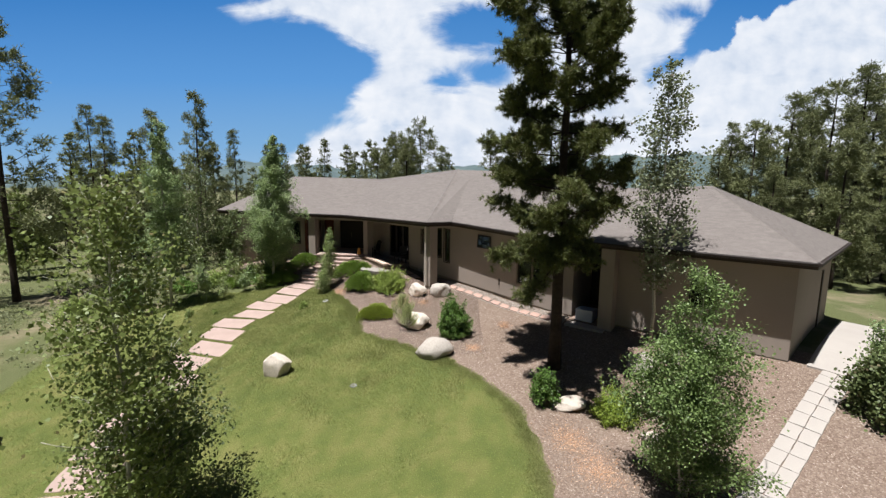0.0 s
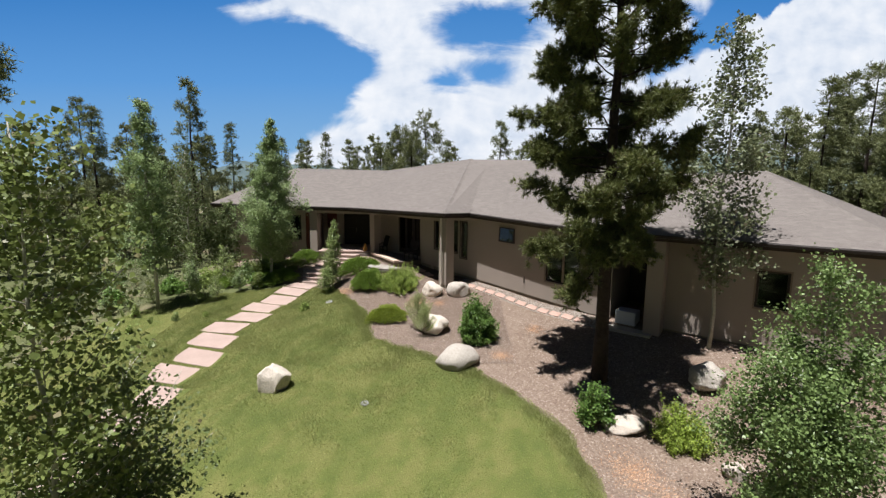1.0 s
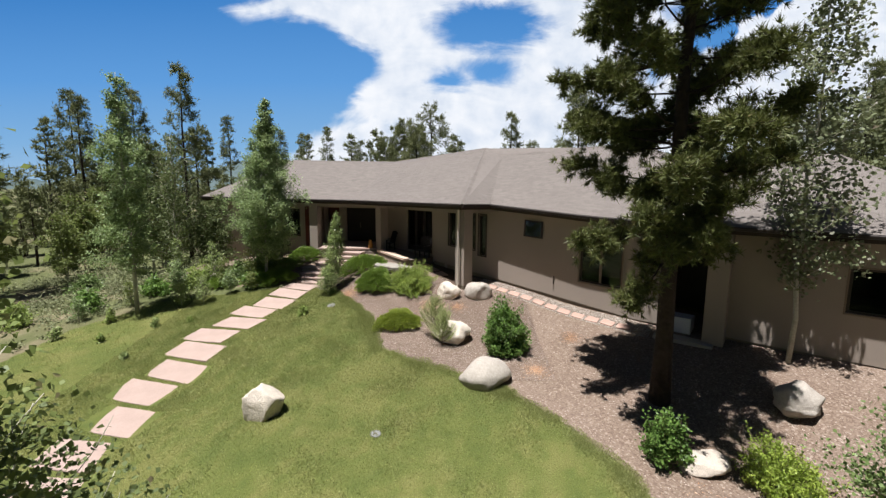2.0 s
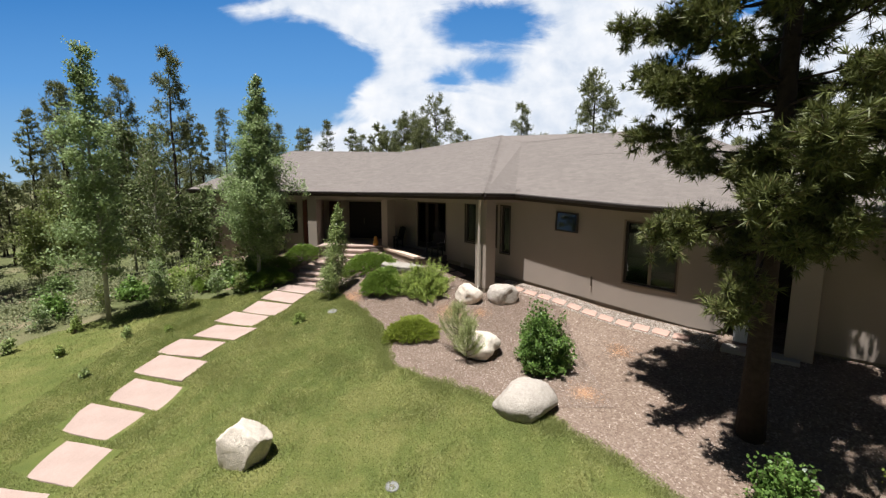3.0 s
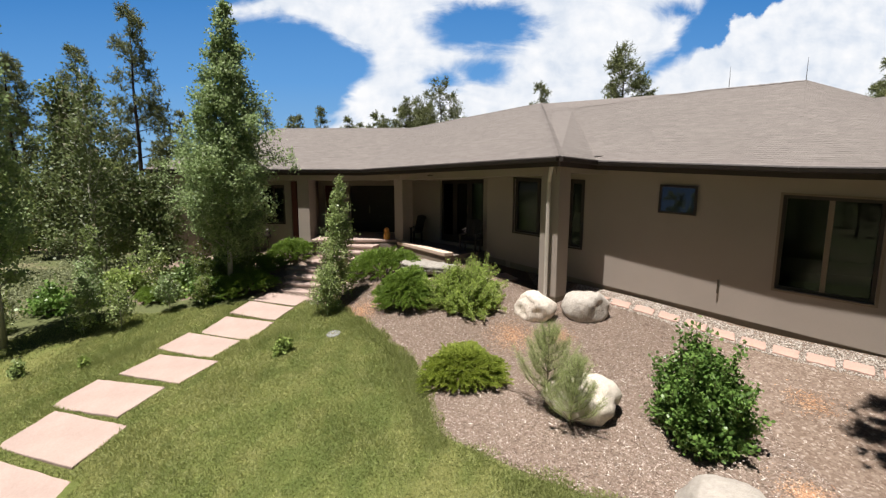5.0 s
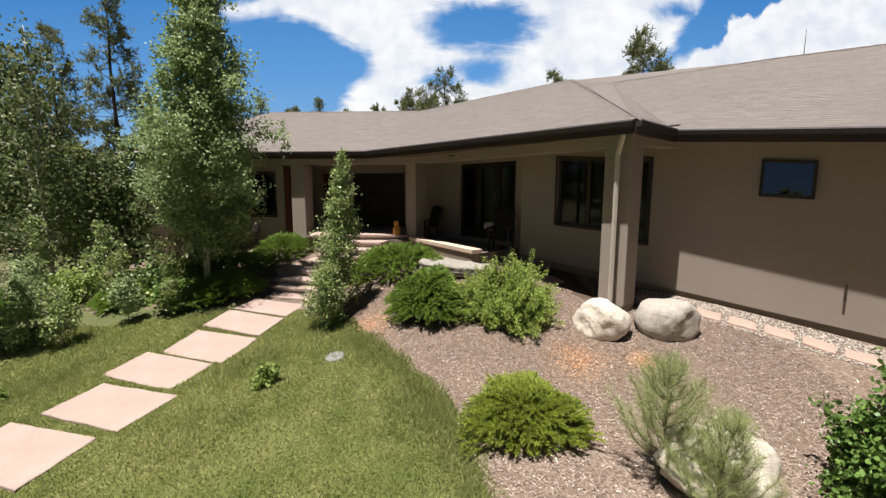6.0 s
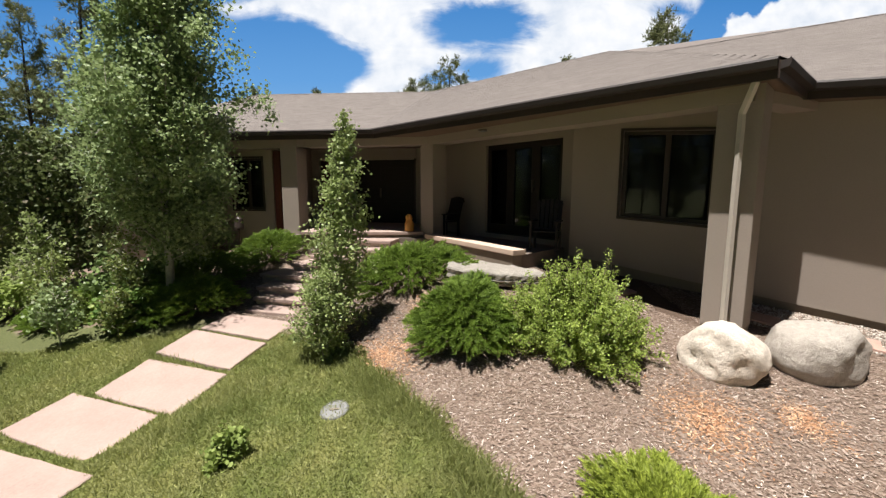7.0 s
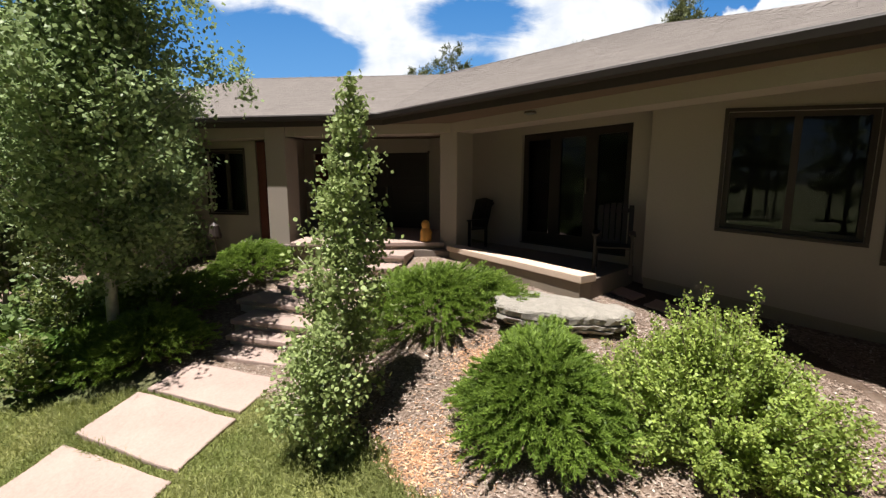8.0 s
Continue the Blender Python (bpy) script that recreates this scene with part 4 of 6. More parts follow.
def aspen(at, h, r, clear, seed, leaves=5000, leaf=0.075, mat=LEAF_ASPEN, shape=0.8, lean=(0, 0), label="", group="", stems=1, trunk=0.075, name="aspen_tree", limbs=40, clump=0.16, belly=5.0):
    """A slender broad-leaved tree: pale trunk or stems, upswept limbs, a crown of single leaves in clumps."""
    rng = np.random.default_rng(seed)
    th = thing(name, (at[0], at[1], ground_z(at[0], at[1]) - 0.05 if len(at) < 3 else at[2]), label, "tree", group)
    wood, pts, loose = [], [], []
    for s in range(stems):
        a = 2 * math.pi * s / max(stems, 1) + rng.uniform(0, 1)
        out = 0.0 if stems == 1 else rng.uniform(0.12, 0.3)
        top = h * (1.0 if s == 0 else rng.uniform(0.6, 0.95))
        tp = []
        for i in range(9):
            f = i / 8
            tp.append(Vector((math.cos(a) * out * (0.3 + f * h * 0.35) + lean[0] * f + rng.normal() * 0.012 * h * f * (1 - f) * 2,
                              math.sin(a) * out * (0.3 + f * h * 0.35) + lean[1] * f + rng.normal() * 0.012 * h * f * (1 - f) * 2, top * f)))
        rad = [trunk * (1 - 0.88 * i / 8) * (0.8 if s else 1) for i in range(9)]
        wood.append(tube(tp, rad, 7))
        for k in range(limbs // stems):
            f = clear / h + (0.97 - clear / h) * (k + rng.uniform()) / (limbs // stems)
            p = along(tp, f)
            az = k * 2.4 + rng.uniform(0, 0.8)
            u = (f - clear / h) / (1 - clear / h)
            ln = r * (1 - u) ** shape * rng.uniform(0.5, 1.2) * (0.55 + 0.45 * min(1, u * belly)) + 0.1
            rise = rng.uniform(0.35, 0.9)
            fine = 0.45 + 0.55 * min(1.0, ln / (0.6 * r))
            d = Vector((math.cos(az), math.sin(az), rise))
            lp, lr = limb(rng, p, d, ln * 1.15, trunk * 0.28 * (1 - 0.6 * f), 0.3)
            wood.append(tube(lp, lr, 4))
            for _ in range(max(2, int(0.5 + ln * 9))):
                b = along(lp, rng.uniform(0.25, 1.0))
                e = b + Vector(rand_units(rng, 1, 0.2)[0]) * ln * rng.uniform(0.1, 0.38)
                m = max(2, int(5 + 5 * rng.uniform()))
                for q in range(m):
                    pts.append(b.lerp(e, rng.uniform(0.2, 1.1)) + Vector(rng.normal(size=3) * clump * fine))
                    loose.append(fine)
    pts, loose = np.array(pts), np.array(loose)
    take = rng.integers(0, len(pts), leaves)
    pts = pts[take] + rng.normal(size=(leaves, 3)) * clump * 0.65 * loose[take][:, None]
    part("trunk", merge(wood), ASPEN_BARK, th, smooth=True)
    part("crown", np_mesh("crown", *leaf_cloud(rng, pts, leaf, 0.6, 0.85, leaf > 0.03), mat), mat, th)
    return th


def pine(at, h, r, clear, seed, whorls=22, per=5, count=16, needle=0.2, width=0.011, mat=NEEDLE_PINE, trunk=0.26, label="", group="", twigs=5, gaps=0.15, name="pine_tree", top=0.5, bark=BARK, inner=0.4, spray=0.45, bias=(0, 0), low=0.65, wooden=True, thick=0, cone=0.0):
    """A conifer: straight tapering trunk, limbs in uneven whorls, twigs that end in brushes of needles."""
    rng = np.random.default_rng(seed)
    th = thing(name, (at[0], at[1], ground_z(at[0], at[1]) - 0.1 if len(at) < 3 else at[2]), label, "tree", group)
    tp = [Vector((rng.normal() * 0.05 * i / 10, rng.normal() * 0.05 * i / 10, h * i / 10)) for i in range(11)]
    wood = [tube(tp, [trunk * (1 - 0.93 * (i / 10) ** 1.3) * (1.25 if i == 0 else 1) for i in range(11)], 10)]
    pos, dirs = [], []
    for k in range(whorls):
        f = clear / h + (0.985 - clear / h) * (k + rng.uniform(0, 0.6)) / whorls
        u = (f - clear / h) / (1 - clear / h)
        for j in range(per + thick):
            if rng.uniform() < gaps:
                continue
            az = rng.uniform(0, 2 * math.pi)
            ln = r * (min(1.0, low + (1.4 - 1.4 * low) * u / 0.45) * min(1.0, 1.25 * (1 - u) ** 0.55)) * rng.uniform(0.6, 1.12) + top * 0.3
            if cone:
                ln = r * (1 - u) ** cone * (0.7 + 0.3 * min(1.0, u * 6)) * rng.uniform(0.7, 1.12) + top * 0.3
            rise = -0.25 + 0.75 * u + rng.uniform(-0.15, 0.2)
            ln *= 1 + bias[0] * math.cos(az) + bias[1] * math.sin(az)
            lp, lr = limb(rng, along(tp, f), Vector((math.cos(az), math.sin(az), rise)), ln, trunk * 0.17 * (1 - 0.6 * u), 0.35)
            wood.append(tube(lp, lr, 5))
            for q in range(int(twigs * (0.5 + ln / r))):
                b = along(lp, 1 - (1 - inner) * rng.uniform(0, 1.0) ** 1.5)
                side = Vector(rand_units(rng, 1, 0.35)[0])
                d = ((lp[-1] - lp[0]).normalized() * 0.6 + side).normalized()
                tl = spray * rng.uniform(0.5, 1.2)
                e = b + d * tl
                if wooden:
                    wood.append(tube([b, e], [0.012, 0.006], 3))
                for w in range(3):
                    pos.append(b.lerp(e, 0.4 + 0.32 * w) + Vector(rng.normal(size=3) * 0.04))
                    dirs.append((d + Vector((0, 0, 0.25))).normalized())
    part("trunk", merge(wood), bark, th, smooth=True)
    v, fc = needle_cloud(rng, np.array(pos), np.array(dirs), count, needle, width)
    part("crown", np_mesh("crown", v, fc, mat), mat, th)
    return th


def drape(pts, at):
    """Lets a plant's points follow the slope of the ground about its foot."""
    pts[:, 2] += land(pts[:, 0] + at[0], pts[:, 1] + at[1]) - ground_z(at[0], at[1])
    return pts


def draped(geo, at):
    return drape(np.array([tuple(v) for v in geo[0]]), at).tolist(), geo[1]


def shrub(at, r, h, seed, leaves, leaf, mat, label, group="", name="shrub", squash=0.75, category="shrub", hollow=0.45):
    """A leafy bush: stems from one foot and leaves in lumps round their ends."""
    rng = np.random.default_rng(seed)
    th = thing(name, (at[0], at[1], ground_z(at[0], at[1]) - 0.03), label, category, group)
    wood, lumps = [], []
    for k in range(26):
        d = rand_units(rng, 1, 0.9)[0]
        d[2] = abs(d[2])
        e = Vector((d[0] * r * rng.uniform(hollow, 1), d[1] * r * rng.uniform(hollow, 1), 0.12 * h + d[2] * h * rng.uniform(0.5, 1.0)))
        wood.append(tube([Vector((d[0] * 0.05, d[1] * 0.05, 0)), e * 0.5 + Vector((0, 0, 0.05)), e], [0.014, 0.01, 0.004], 4))
        lumps.append(e)
        lumps.append(e * 0.72 + Vector((0, 0, 0.05)))
    lumps = np.array(lumps)
    pts = lumps[rng.integers(0, len(lumps), leaves)] + rng.normal(size=(leaves, 3)) * np.array([r, r, h]) * 0.15
    pts[:, 2] = np.abs(pts[:, 2] - 0.02) + 0.02
    drape(pts, at)
    tagged(part("branchwork", draped(merge(wood), at), TWIG, th), "thin woody stems", kind="stuff")
    part("foliage", np_mesh("foliage", *leaf_cloud(rng, pts, leaf), mat), mat, th)
    return th


def bushy(at, r, h, seed, stems, leaf, mat, label, name="shrub", per=95, slim=0.5, spiky=0.18, low=0.45, group=""):
    """A twiggy bush: many stems from one foot, each thick with leaves over its upper half."""
    rng = np.random.default_rng(seed)
    th = thing(name, (at[0], at[1], ground_z(at[0], at[1]) - 0.03), label, "shrub", group)
    wood, pts, tone = [], [], []
    for k in range(stems):
        az, el = rng.uniform(0, 2 * math.pi), math.asin(rng.uniform(0.08, 1.0))
        reach = rng.uniform(0.75, 1.0) * (1 + (rng.uniform(0, 0.4) if rng.uniform() < spiky else 0))
        reach *= 1 + 0.14 * math.sin(3 * az + seed)
        e = Vector((math.cos(az) * math.cos(el) * r * reach, math.sin(az) * math.cos(el) * r * reach, 0.1 + math.sin(el) * h * reach * 0.95))
        mid = Vector((e.x * 0.62, e.y * 0.62, e.z * 0.42))
        wood.append(tube([Vector((e.x * 0.06, e.y * 0.06, 0)), mid, e], [0.009, 0.006, 0.003], 4))
        f = 1 - (1 - low) * rng.uniform(0, 1, per) ** 1.3
        m, t = np.array(mid), np.array(e)
        q = np.where(f[:, None] < 0.5, m * (f[:, None] * 2), m + (t - m) * (f[:, None] * 2 - 1))
        pts.append(q + rng.normal(size=(per, 3)) * leaf * 1.5)
        tone.append(np.full(per, rng.uniform(0, 0.7)))
    pts = np.concatenate(pts)
    pts[:, 2] = np.abs(pts[:, 2] - 0.02) + 0.02
    drape(pts, at)
    tagged(part("branchwork", draped(merge(wood), at), TWIG, th), "thin woody stems", kind="stuff")
    part("foliage", np_mesh("foliage", *leaf_cloud(rng, pts, leaf, 0.7, slim), mat, np.concatenate(tone)), mat, th)
    return th


def juniper(at, r, h, seed, fronds, mat, label, group="", name="juniper", length=0.058, turn=0.0, long=1.0):
    """A low spreading evergreen of feathery fronds that arch outwards."""
    rng = np.random.default_rng(seed)
    th = thing(name, (at[0], at[1], ground_z(at[0], at[1]) - 0.04), label, "shrub", group)
    az = rng.uniform(0, 2 * math.pi, fronds)
    q = rng.uniform(0, 1, fronds) ** 0.45
    rad = q * r * (1 + 0.14 * np.sin(3 * az + seed) + 0.08 * np.sin(7 * az)) * rng.uniform(0.85, 1.1, fronds)
    z = h * (0.1 + 0.9 * np.sqrt(np.clip(1 - (q * 0.97) ** 2, 0, 1)) * rng.uniform(0.72, 1.06, fronds))
    x, y = rad * np.cos(az) * long, rad * np.sin(az)
    c, s = math.cos(turn), math.sin(turn)
    tip = np.stack([x * c - y * s, x * s + y * c, z], 1)
    out = np.stack([np.cos(az + turn), np.sin(az + turn), 0 * az], 1)
    # every frond rises from nearer the foot and arches over at its tip
    back = rng.uniform(0.2, 0.38, (fronds, 1)) * (0.55 + 0.45 * r)
    root = tip - out * back * (0.35 + 0.75 * q[:, None]) - np.array([0, 0, 1.0]) * back * (0.95 - 0.6 * q[:, None])
    steps, each = 11, 9
    f = np.linspace(0.1, 1.0, steps)[None, :, None]
    arch = np.sin(f * math.pi) * 0.12 * back[:, None]
    pts = root[:, None] + (tip - root)[:, None] * f + np.array([0, 0, 1.0]) * arch
    d = (tip - root)[:, None] + np.array([0, 0, 1.0]) * (0.5 - f) * 0.3 * back[:, None]
    d = np.broadcast_to(d, pts.shape) / np.linalg.norm(np.broadcast_to(d, pts.shape), axis=2, keepdims=True)
    pts, d = pts.reshape(-1, 3), d.reshape(-1, 3)
    pts[:, 2] = np.abs(pts[:, 2] - 0.03) + 0.03
    drape(pts, at)
    wood = []
    for k in range(18):
        a = k * 2.4
        e = Vector((math.cos(a) * r * 0.8 * long, math.sin(a) * r * 0.8, h * 0.45))
        wood.append(tube([Vector((0, 0, 0)), e * 0.5 + Vector((0, 0, 0.08)), e], [0.02, 0.014, 0.006], 4))
    tagged(part("branchwork", draped(merge(wood), at), TWIG, th), "thin woody stems", kind="stuff")
    v, fc = needle_cloud(rng, pts, d, each, length, length * 0.105, 0.5)
    part("foliage", np_mesh("foliage", v, fc, mat, np.repeat(rng.uniform(0, 0.85, fronds), steps)), mat, th)
    return th


def young_pine(at, h, r, seed, tiers, label, lean=(0.0, 0.0)):
    """A seedling pine: tiers of upswept shoots feathered with long thin needles."""
    rng = np.random.default_rng(seed)
    th = thing("pine_sapling", (at[0], at[1], ground_z(at[0], at[1]) - 0.03), label, "tree")
    stem = [Vector((lean[0] * f * f, lean[1] * f * f, h * f)) for f in np.linspace(0, 1, 7)]
    wood, pts, dirs = [tube(stem, list(np.linspace(0.016, 0.004, 7)), 6)], [], []
    lines = [(stem, 0.3)]
    for k in range(tiers):
        u = (k + 0.3) / tiers
        for j in range(6):
            az = j * 1.05 + k * 0.5 + rng.uniform(-0.35, 0.35)
            out = (r * (1 - u) ** 0.7 + 0.05) * rng.uniform(0.6, 1.15)
            root = along(stem, 0.08 + 0.84 * u)
            d = Vector((math.cos(az), math.sin(az), 0))
            tip = root + d * out + Vector((0, 0, out * rng.uniform(0.7, 1.3) + 0.05))
            line = [root, root.lerp(tip, 0.5) + d * out * 0.14 - Vector((0, 0, 0.04)), tip]
            wood.append(tube(line, [0.007, 0.005, 0.003], 4))
            lines.append((line, 0.25))
    for line, start in lines:
        size = sum((b - a).length for a, b in zip(line, line[1:]))
        for f in np.linspace(start, 1.0, int(8 + 26 * size)):
            pts.append(along(line, f) + Vector(rng.normal(size=3) * 0.01))
            dirs.append(((line[-1] - line[-2]).normalized() + Vector((0, 0, 0.25))).normalized())
    part("trunk", merge(wood), TWIG, th, smooth=True)
    v, fc = needle_cloud(rng, np.array(pts), np.array(dirs), 10, 0.165, 0.0015, 0.68)
    part("foliage", np_mesh("foliage", v, fc, NEEDLE_BLUE), NEEDLE_BLUE, th)
    return th


def boulder(at, size, seed, mat, label, name="boulder", turn=0.0, sink=0.15, rough=0.16, facets=9, chop=(0.62, 0.9)):
    """A weathered rock: a lumpy, partly faceted stone sunk a little into the soil."""
    bm = bmesh.new()
    bmesh.ops.create_icosphere(bm, subdivisions=4, radius=1.0)
    o = Vector((seed * 7.1, seed * 3.3, seed * 1.7))
    rng = np.random.default_rng(seed)
    cuts = [(Vector(c), rng.uniform(*chop)) for c in rand_units(rng, facets, 0.1)]
    for v in bm.verts:
        p = v.co.copy()
        for c, d in cuts:
            k = p.dot(c)
            if k > d:
                p -= c * (k - d) * 0.85
        p += v.co * (noise.fractal(v.co * 1.4 + o, 1.0, 2.0, 4) * rough + noise.fractal(v.co * 5 + o, 1.0, 2.0, 3) * 0.03)
        v.co = Vector((p.x * size[0], p.y * size[1], p.z * size[2]))
    ob = part(name, bm, mat, None, smooth=True)
    ob.location = (at[0], at[1], ground_z(at[0], at[1]) + size[2] * (0.62 - sink) if len(at) < 3 else at[2])
    ob.rotation_euler = (0, 0, turn)
    return tagged(ob, label, "rock")


def rock_slab(at, size, seed, mat, label, turn=0.0, tilt=(0.0, 0.0)):
    """A flat-topped slab of bedded rock: ragged outline, broken ledges down its sides."""
    rng = np.random.default_rng(seed)
    n = 64
    ang = np.arange(n) * 2 * math.pi / n
    edge = 1 + 0.1 * np.sin(2 * ang + 1.0) + 0.07 * np.sin(3 * ang + seed) + 0.04 * np.sin(7 * ang) + rng.uniform(-0.025, 0.025, n)
    bm = bmesh.new()
    rings = []
    # (share of the outline, height) from the foot up to the middle of the top
    for k, z, rag in ((0.86, -0.2, 0.03), (0.95, 0.0, 0.05), (0.8, 0.06, 0.05), (0.98, 0.1, 0.05), (1.0, 0.3, 0.03), (0.9, 0.34, 0.05), (0.97, 0.4, 0.04), (1.0, 0.72, 0.02), (0.97, 0.86, 0.02), (0.88, 0.95, 0.01), (0.6, 1.0, 0.01), (0.3, 1.02, 0.01)):
        ring = []
        for i in range(n):
            f = k * edge[i] * (1 + rng.uniform(-rag, rag))
            x, y = math.cos(ang[i]) * f * size[0], math.sin(ang[i]) * f * size[1]
            dz = 0.05 * noise.noise(Vector((x * 3, y * 3, seed))) + 0.02 * noise.noise(Vector((x * 9, y * 9, seed)))
            ring.append(bm.verts.new((x, y, z * size[2] + dz * min(1.0, max(0.0, z)) + x * tilt[0] + y * tilt[1])))
        rings.append(ring)
    for lo, hi in zip(rings, rings[1:]):
        for i in range(n):
            bm.faces.new((lo[i], lo[(i + 1) % n], hi[(i + 1) % n], hi[i]))
    bm.faces.new(rings[-1])
    bm.faces.new(rings[0][::-1])
    ob = part("rock_slab", bm, mat)
    ob.location, ob.rotation_euler = at, (0, 0, turn)
    return tagged(ob, label, "rock")


# ---------------------------------------------------------------- rocks
boulder((-4.85, 14.9, 0.04), (0.58, 0.5, 0.66), 17, ROCK_WHITE, "pale angular boulder lying on the lawn", turn=0.3, rough=0.07, facets=13, chop=(0.52, 0.8))
boulder((0.84, 16.95), (0.8, 0.7, 0.48), 2, ROCK_GREY, "large smooth grey boulder at the bed's edge", turn=0.5, sink=0.3, rough=0.07, facets=3)
boulder((-0.14, 19.3), (0.72, 0.56, 0.46), 5, ROCK_WHITE, "pale weathered rock behind the young pines", turn=0.1, rough=0.17, facets=8, sink=0.25)
boulder((-0.2, 22.55), (0.5, 0.42, 0.43), 6, ROCK_WHITE, "white pitted rock below the downspout", turn=-0.4)
boulder((1.06, 22.62), (0.56, 0.5, 0.5), 4, ROCK_GREY, "rounded grey-tan rock by the column", turn=0.2, facets=4, rough=0.1, sink=0.22)
rock_slab((-2.88, 24.86, 1.64), (0.8, 0.48, 0.22), 8, ROCK_SLAB, "flat layered slab of rock before the porch", turn=-0.12, tilt=(-0.1, 0.03))
boulder((5.55, 14.0), (0.66, 0.45, 0.25), 9, ROCK_TAN, "low pale rock in the wood chips", turn=0.1, rough=0.1, facets=14, chop=(0.5, 0.8), sink=0.25)
boulder((8.7, 15.2), (0.6, 0.55, 0.5), 10, ROCK_GREY, "round grey rock under the aspen", turn=0.8)
boulder((7.6, 12.2), (0.3, 0.3, 0.25), 12, ROCK_TAN, "small tan rock beside the bush")
boulder((-12.6, 26.9), (0.34, 0.3, 0.26), 13, ROCK_GREY, "grey rock among the shrubs")
boulder((-13.2, 12.2), (0.7, 0.5, 0.45), 15, ROCK_GREY, "grey rock in the wild ground")

# ---------------------------------------------------------------- shrubs of the beds
bushy((1.66, 18.8), 0.72, 1.72, 21, 280, 0.036, LEAF_ROSE, "dense dark green leafy shrub in the wood chips", name="leafy_bush", per=95, slim=0.62, spiky=0.1, low=0.3)
juniper((-2.08, 20.3), 0.74, 0.52, 22, 900, NEEDLE_JUN_Y, "low golden green spreading juniper", long=1.15)
juniper((-3.45, 23.4), 0.78, 0.8, 23, 1250, NEEDLE_JUN, "dark green mounded juniper")
bushy((-1.85, 23.25), 1.0, 0.88, 24, 420, 0.0195, LEAF_SPRIG, "yellow-green twiggy shrub with small leaves", per=125, spiky=0.3, slim=0.55)
juniper((-4.5, 25.65), 1.05, 0.74, 25, 1000, NEEDLE_JUN, "bright green spreading juniper beside the steps", turn=-0.7, long=1.3)
juniper((-9.35, 27.2), 1.05, 0.75, 26, 700, NEEDLE_JUN, "dark juniper in the shade beside the steps", turn=0.3, long=1.2)
juniper((-8.75, 25.95), 0.85, 0.7, 33, 760, NEEDLE_JUN, "shaded juniper against the stone steps")
juniper((-9.6, 25.8), 0.85, 0.55, 30, 420, NEEDLE_JUN, "low juniper at the foot of the aspen")
juniper((-8.35, 28.75), 0.95, 0.75, 27, 640, NEEDLE_JUN, "spreading juniper under the eaves")
bushy((4.72, 14.0), 0.5, 1.25, 28, 70, 0.042, LEAF_ROSE, "upright green shrub at the edge of the bed", per=55, slim=0.6)
bushy((7.0, 13.5), 0.85, 0.7, 29, 150, 0.034, LEAF_LIME, "yellow-green rounded shrub in the wood chips", per=50)
young_pine((-0.68, 19.35), 1.5, 0.52, 31, 8, "young pine sapling with long pale needles")
young_pine((-0.44, 18.78), 1.25, 0.42, 34, 7, "smaller young pine before the white rock", (0.08, -0.1))
shrub((-6.08, 21.6), 0.22, 0.32, 32, 1100, 0.032, LEAF_SPIREA, "small green seedling in the lawn", name="seedling", category="plant")

# ---------------------------------------------------------------- garden trees
pine((5.6, 16.1), 17.5, 2.8, 3.9, 41, whorls=19, per=7, count=20, needle=0.2, width=0.014, label="tall dark ponderosa pine in the wood chips", twigs=44, gaps=0.16, trunk=0.23, inner=0.42, spray=0.42, bias=(-0.2, -0.2), low=0.6, thick=1)
aspen((9.75, 17.0), 11.0, 1.8, 2.0, 42, 8500, 0.06, LEAF_BRONZE, 0.5, label="slender young aspen with sparse bronze-green leaves", limbs=42)
aspen((7.4, 10.1), 5.9, 1.65, 0.1, 43, 42000, 0.034, LEAF_YOUNG, 0.5, label="many-stemmed young tree with dark green leaves", stems=4, trunk=0.05, limbs=72, name="young_tree")
aspen((-5.25, 9.1), 4.5, 1.9, 0.2, 44, 10500, 0.046, LEAF_ASPEN_DARK, 0.55, label="many-stemmed aspen clump with grey-green leaves", stems=5, trunk=0.045, limbs=60)
aspen((-13.9, 23.1), 10.2, 1.75, 1.6, 45, 20000, 0.045, LEAF_ASPEN, 0.8, label="tall aspen with a pale trunk in the grass", limbs=64, belly=2.2, clump=0.13, trunk=0.09)
aspen((-9.45, 26.2), 9.0, 2.15, 1.0, 46, 64000, 0.039, LEAF_ASPEN, 1.05, label="cone-shaped aspen thick with leaves beside the steps", limbs=110, clump=0.13, trunk=0.09, lean=(0.35, 0.0))
aspen((-5.38, 23.95), 3.5, 0.62, 0.3, 47, 8800, 0.025, LEAF_SAPLING, 1.0, label="slender aspen sapling in front of the steps", limbs=50, trunk=0.025, clump=0.085, lean=(0.1, 0.1))
aspen((-5.5, 23.45), 1.3, 0.3, 0.05, 56, 6000, 0.0205, LEAF_SAPLING, 0.5, label="low bushy aspen shoots beside the slabs", limbs=36, trunk=0.014, stems=4, clump=0.08)
aspen((-5.0, 7.8), 8.4, 1.65, 1.6, 48, 9000, 0.048, LEAF_OLIVE, 0.5, label="tall aspen with yellow-green leaves", limbs=56, trunk=0.06)
aspen((-14.6, 27.4), 7.6, 1.7, 0.8, 49, 4200, 0.055, LEAF_ASPEN_DARK, 0.6, label="thin aspen with sparse leaves and bare twigs", limbs=60, trunk=0.07)
aspen((-13.3, 28.3), 4.3, 1.3, 0.3, 50, 9000, 0.055, LEAF_ASPEN_DARK, 0.6, label="leafy young aspen near the house corner", limbs=50, trunk=0.05, stems=2)
